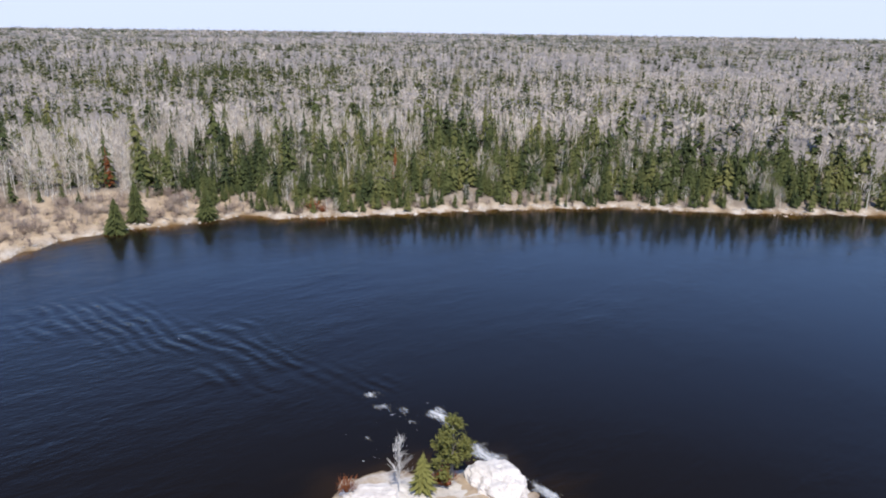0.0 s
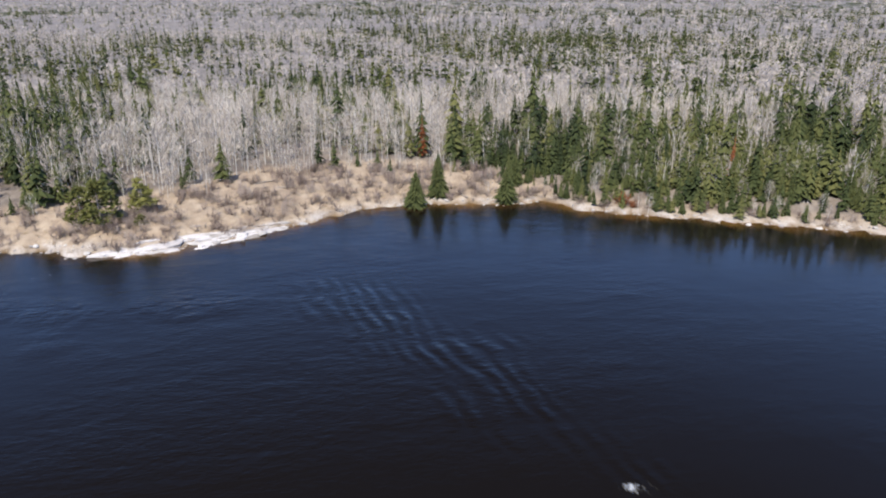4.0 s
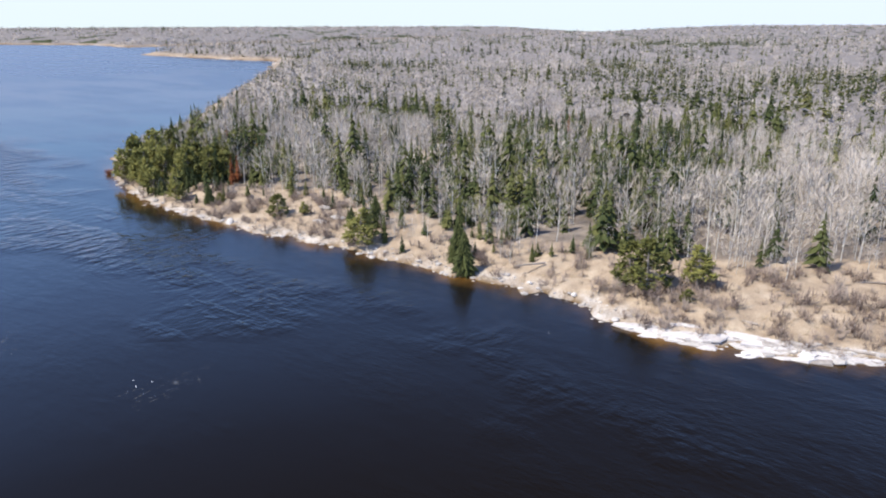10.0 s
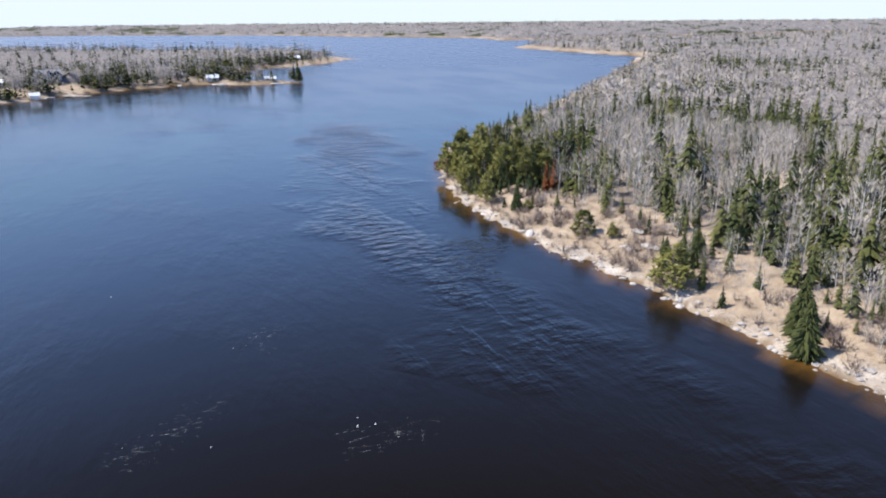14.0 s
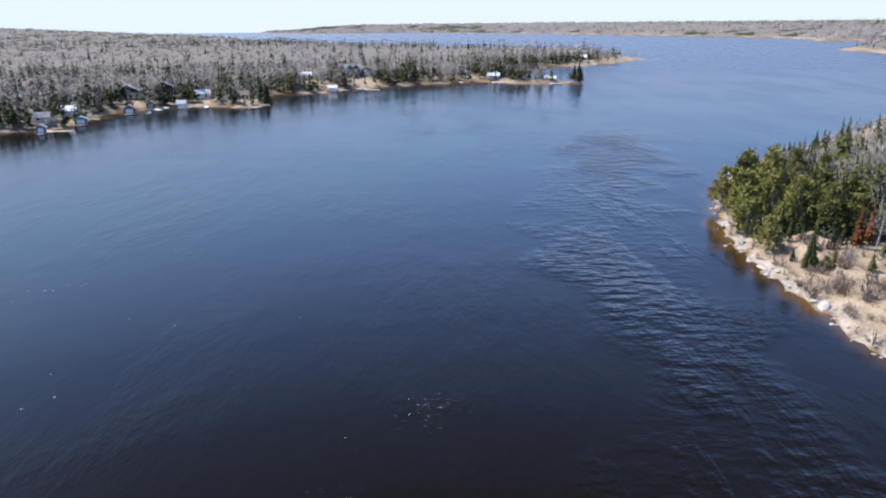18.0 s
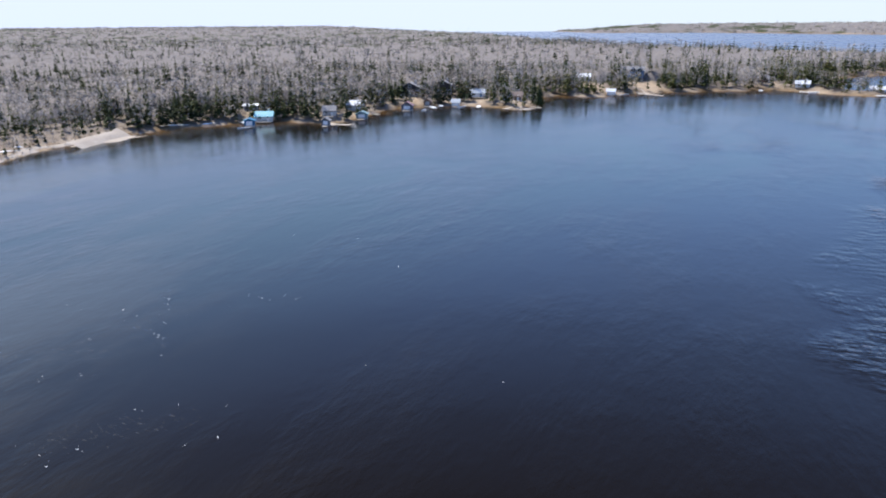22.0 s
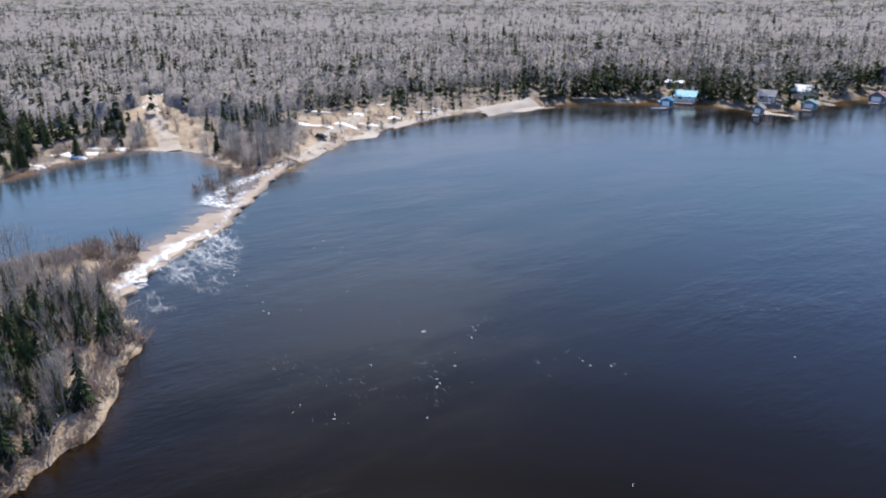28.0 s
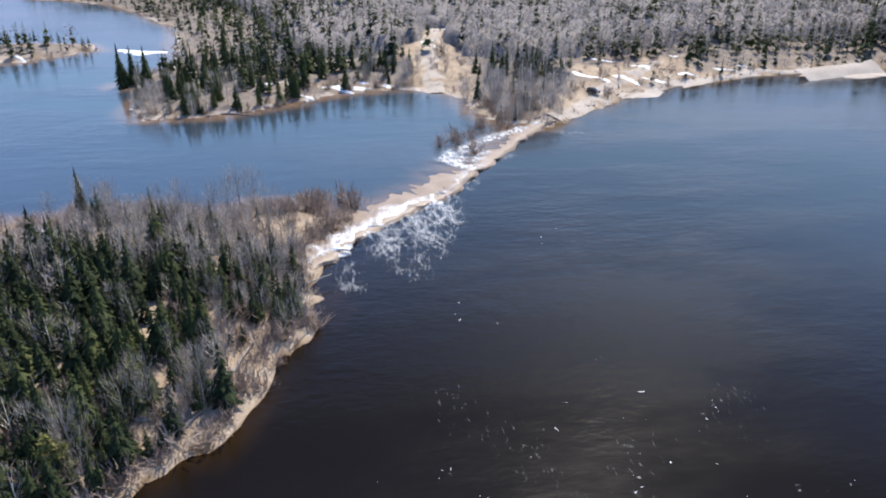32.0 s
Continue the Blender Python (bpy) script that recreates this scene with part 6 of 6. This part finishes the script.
def building(x, y, w, dp, h, turn, wall, roof, kind):
    base = max(float(height(x, y)), 0.35) if kind != "boathouse" else max(float(height(x, y)), 0.45)
    house = new(kind)
    house.matrix_basis = pose(x, y, base, 0, 0, turn)
    words = COLOUR_WORDS.get(wall, wall)
    gable_front = kind in ("boathouse", "house") and wall != "white"
    rise = (w if gable_front else dp) * (0.12 if kind == "shed" else 0.24 if kind == "house" else 0.32) * (0.6 if roof in ("teal", "blue") else 1.0)
    body = WALLS[wall]
    link_part("foundation", slab("foundation", -w / 2 + 0.05, -dp / 2 + 0.05, -1.4, w / 2 - 0.05, dp / 2 - 0.05, 0.12, M_ROCK, 0.0), house)
    if gable_front:
        link_part("wall", prism("wall", [(-w / 2, 0.1), (w / 2, 0.1), (w / 2, h), (0, h + rise), (-w / 2, h)], -dp / 2, dp / 2, body), house)
        for s in (-1, 1):
            o, t = 0.45, 0.16
            slope = rise / (w / 2)
            link_part("roof", prism("roof", [(0, h + rise + 0.02), (s * (w / 2 + o), h - o * slope + 0.02), (s * (w / 2 + o), h - o * slope + t), (0, h + rise + t + 0.04)], -dp / 2 - 0.5, dp / 2 + 0.5, ROOFS[roof]), house)
    else:
        me = prism("wall", [(-dp / 2, 0.1), (dp / 2, 0.1), (dp / 2, h), (0, h + rise), (-dp / 2, h)], -w / 2, w / 2, body)
        me.transform(Matrix.Rotation(radians(90), 4, "Z"))
        link_part("wall", me, house)
        for s in (-1, 1):
            o, t = 0.5, 0.16
            slope = rise / (dp / 2)
            me = prism("roof", [(0, h + rise + 0.02), (s * (dp / 2 + o), h - o * slope + 0.02), (s * (dp / 2 + o), h - o * slope + t), (0, h + rise + t + 0.04)], -w / 2 - 0.5, w / 2 + 0.5, ROOFS[roof])
            me.transform(Matrix.Rotation(radians(90), 4, "Z"))
            link_part("roof", me, house)
    front = -dp / 2
    if kind == "boathouse":
        link_part("boat_door", slab("boat_door", -w * 0.3, front - 0.06, 0.15, w * 0.3, front, min(h - 0.15, 2.3), M_TRIM if wall != "brown" else WALLS["grey"], 0.01), house, "wide white boat door")
        link_part("slipway", slab("slipway", -w * 0.32, front - 3.2, -0.35, w * 0.32, front, -0.1, M_PLANK, 0.02), house, "weathered plank slipway")
    else:
        floors = 2 if h > 4.5 else 1
        for fl in range(floors):
            n = max(2, int(w / 2.6))
            for k in range(n):
                wx_ = -w / 2 + w * (k + 0.5) / n
                if fl == 0 and k == n // 2:
                    door = link_part("door", slab("door", wx_ - 0.45, front - 0.07, 0.1, wx_ + 0.45, front, 2.15, M_TRIM if wall != "white" else WALLS["blue"], 0.01), house, "painted front door")
                    link_part("pane", slab("pane", wx_ - 0.28, front - 0.09, 1.25, wx_ + 0.28, front, 1.95, M_GLASS, 0.0), door)
                else:
                    window(house, wx_, front, 0.9 + 2.7 * fl, 1.3, 1.25)
        for s in (-1, 1):
            link_part("corner_board", slab("corner_board", s * w / 2 - 0.1, front - 0.04, 0.1, s * w / 2 + 0.1, front + 0.1, h, M_TRIM, 0.0), house, "white corner board")
        if kind in ("cottage", "house", "villa"):
            deck = link_part("deck", slab("deck", -w * 0.45, front - 2.8, -0.12, w * 0.45, front - 0.1, 0.06, M_PLANK, 0.01), house, "weathered plank deck")
            for k in range(5):
                px = -w * 0.44 + w * 0.88 * k / 4
                link_part("deck_post", slab("deck_post", px - 0.06, front - 2.75, -1.4, px + 0.06, front - 2.63, 0.95, M_PLANK, 0.0), deck)
            link_part("deck_rail", slab("deck_rail", -w * 0.45, front - 2.76, 0.9, w * 0.45, front - 2.62, 1.0, M_TRIM if wall in ("white", "steel") else M_PLANK, 0.0), deck)
            link_part("chimney", slab("chimney", w * 0.2, 0.5, h, w * 0.2 + 0.7, 1.2, h + rise + 1.0, M_ROCK, 0.02), house, "stone chimney")
        if gable_front:
            window(house, 0, front, h + 0.25, 1.4, 1.1)
    if kind == "villa":
        for gx_ in (-w * 0.30, w * 0.06, w * 0.34):
            gw = 4.6
            bay = link_part("gable", prism("gable", [(gx_ - gw / 2, 0.1), (gx_ + gw / 2, 0.1), (gx_ + gw / 2, h), (gx_, h + 2.2), (gx_ - gw / 2, h)], front - 1.3, 1.0, body), house, "slate-blue gable with white trim")
            for s in (-1, 1):
                link_part("gable_roof", prism("gable_roof", [(gx_, h + 2.22), (gx_ + s * (gw / 2 + 0.4), h - 0.38), (gx_ + s * (gw / 2 + 0.4), h - 0.2), (gx_, h + 2.42)], front - 1.7, 1.0, ROOFS[roof]), bay)
            for zf in (0.9, 3.4):
                link_part("window_frame", slab("window_frame", gx_ - 1.3, front - 1.38, zf - 0.1, gx_ + 1.3, front - 1.3, zf + 1.6, M_TRIM, 0.0), bay, "white window frame")
                for s in (-1, 1):
                    link_part("pane", slab("pane", gx_ + s * 0.65 - 0.52, front - 1.41, zf, gx_ + s * 0.65 + 0.52, front - 1.3, zf + 1.5, M_GLASS, 0.0), bay)
    roof_words = {"slate": "grey shingle", "white": "pale metal", "pale": "pale grey"}.get(roof, roof)
    tagged(house, f"{words} boarded {kind} with a {roof_words} roof by the water", "house" if kind in ("house", "villa") else kind, "buildings along the far shore")


for x, y, w, dp, h, turn, wall, roof, kind in PLOTS:
    building(x, y, w * (0.76 if kind == "house" else 0.64), dp * 0.70, h * 0.66, turn, wall, roof, kind)


def dock(x, y, length, wide, turn, pale=True):
    x, y = to_edge([x], [y], 0.6)[0]
    d = new("dock")
    d.matrix_basis = pose(x, y, 0, 0, 0, turn)
    mat = M_TRIM if pale else M_PLANK
    link_part("deck", slab("deck", -wide / 2, -length, 0.42, wide / 2, 0, 0.56, mat, 0.01), d)
    for k in range(3):
        for s in (-1, 1):
            link_part("post", slab("post", s * wide / 2 - 0.08, -length * (k + 0.5) / 3 - 0.08, -1.2, s * wide / 2 + 0.08, -length * (k + 0.5) / 3 + 0.08, 0.75, M_PLANK, 0.0), d)
    tagged(d, "sun-bleached plank dock reaching over the water" if pale else "dark plank dock reaching over the water", "dock", "docks along the far shore")


for x, y, length, wide, turn, pale in ((-160.5, 213, 6, 1.6, 60, True), (-126, 250, 5, 1.6, 60, False), (-139, 262, 5, 1.4, 60, False), (-127, 286, 7, 2.2, 40, True), (-131, 301, 5, 2.0, 30, True), (-114, 303, 7, 1.8, 20, True), (-84, 309, 6, 2.0, 60, False), (-52, 380, 9, 3.0, 20, False), (20, 422, 9, 2.5, -80, True), (52, 412, 8, 3.0, -70, True), (-4, 420, 6, 2, 0, True), (-63, 372, 5, 1.6, 10, False)):
    dock(x, y, length, wide, turn, pale)


def rowing_boat(x, y, z, turn, mat, label):
    """An upturned or moored open boat: a tapered hull with a rim and thwarts."""
    b = new("boat")
    b.matrix_basis = pose(x, y, z, 0, 0, turn)
    v, f, n = [], [], 7
    stations = 8
    for k in range(stations):
        q = k / (stations - 1)
        half = 0.75 * (1 - max(0, q - 0.35) ** 2 * 2.2) + 0.02
        for i in range(n):
            a = math.pi * i / (n - 1)
            v.append((-2.2 + 4.4 * q, math.cos(a) * half, -math.sin(a) * 0.45 * (1 - 0.3 * q) + 0.25 * q * q))
    for k in range(stations - 1):
        for i in range(n - 1):
            f.append((k * n + i, (k + 1) * n + i, (k + 1) * n + i + 1, k * n + i + 1))
    f.append(tuple(range(n)))
    me = bpy.data.meshes.new("hull")
    me.from_pydata(v, [], f)
    me.update()
    me.materials.append(mat)
    link_part("hull", me, b)
    for q in (-1.0, 0.4):
        link_part("thwart", slab("thwart", q - 0.14, -0.66, -0.12, q + 0.14, 0.66, -0.06, M_PLANK, 0.0), b)
    tagged(b, label, "boat", "boats along the far shore")


for x, y, turn, m in ((-163, 209.5, 20, M_TRIM), (-129, 281, 100, M_TRIM), (-119, 297, 70, M_TRIM), (-66, 375, 30, M_TRIM), (18, 416, 10, M_TRIM), (57, 409, 160, WALLS["slate"])):
    rowing_boat(x, y, 0.35, turn, m, "small white open boat moored by a dock" if m is M_TRIM else "small dark open boat moored by a dock")


# ---- the car on the track ----
def car(x, y, turn):
    c = new("car")
    c.matrix_basis = pose(x, y, max(float(height(x, y)), 0.36) + 0.08, 0, 0, turn) @ Matrix.Scale(1 / UNIT, 4)
    paint = plain("dark_car_paint", (0.012, 0.013, 0.016), (0.02, 0.021, 0.025), 0.5, 0.25, 0.3, 0.0, 0.0, spec=0.6)
    link_part("body", prism("body", [(-2.25, 0.35), (2.25, 0.35), (2.3, 0.75), (2.05, 0.95), (1.0, 1.02), (-2.2, 1.02), (-2.3, 0.7)], -0.9, 0.9, paint), c)
    link_part("cabin", prism("cabin", [(-2.1, 1.02), (1.0, 1.02), (0.35, 1.62), (-1.75, 1.66)], -0.8, 0.8, paint), c)
    link_part("windscreen", prism("windscreen", [(1.03, 1.06), (0.40, 1.60), (0.36, 1.58), (0.99, 1.04)], -0.72, 0.72, M_GLASS), c, "dark windscreen")
    for s in (-1, 1):
        link_part("side_window", prism("side_window", [(-1.9, 1.08), (0.82, 1.08), (0.28, 1.55), (-1.65, 1.58)], s * 0.80, s * 0.815, M_GLASS), c, "dark side window")
        link_part("headlight", slab("headlight", 2.18, s * 0.62 - 0.2, 0.66, 2.31, s * 0.62 + 0.2, 0.84, M_TRIM, 0.02), c)
    rubber = plain("tyre_rubber", (0.012, 0.012, 0.012), (0.03, 0.03, 0.03), 6.0)
    for wx_ in (-1.4, 1.4):
        for s in (-1, 1):
            sh = Shape()
            sh.tube((0, -0.12, 0), (0, 0.12, 0), 0.36, 0.36, 14)
            for e in (-0.12, 0.12):
                for k in range(14):
                    a, b2 = k * math.tau / 14, (k + 1) * math.tau / 14
                    sh.tri((0, e, 0), (0.36 * math.cos(a), e, 0.36 * math.sin(a)), (0.36 * math.cos(b2), e, 0.36 * math.sin(b2)))
            wheel = link_part("wheel", sheet("wheel", *sh.arrays(), rubber, {}), c)
            wheel.location = (wx_, s * 0.82, 0.30)
            link_part("rim", slab("rim", -0.17, s * 0.1 - 0.04, -0.17, 0.17, s * 0.1 + 0.04, 0.17, M_TRIM, 0.05), wheel, "light alloy rim")
    tagged(c, "dark car parked on the gravel track", "car")


car(-168.3, 102.5, 40)

# ---- from units of the plan to metres ----
for ob in scene.objects:
    if ob.parent is None and ob.type in ("MESH", "EMPTY"):
        ob.matrix_basis = Matrix.Scale(UNIT, 4) @ ob.matrix_basis
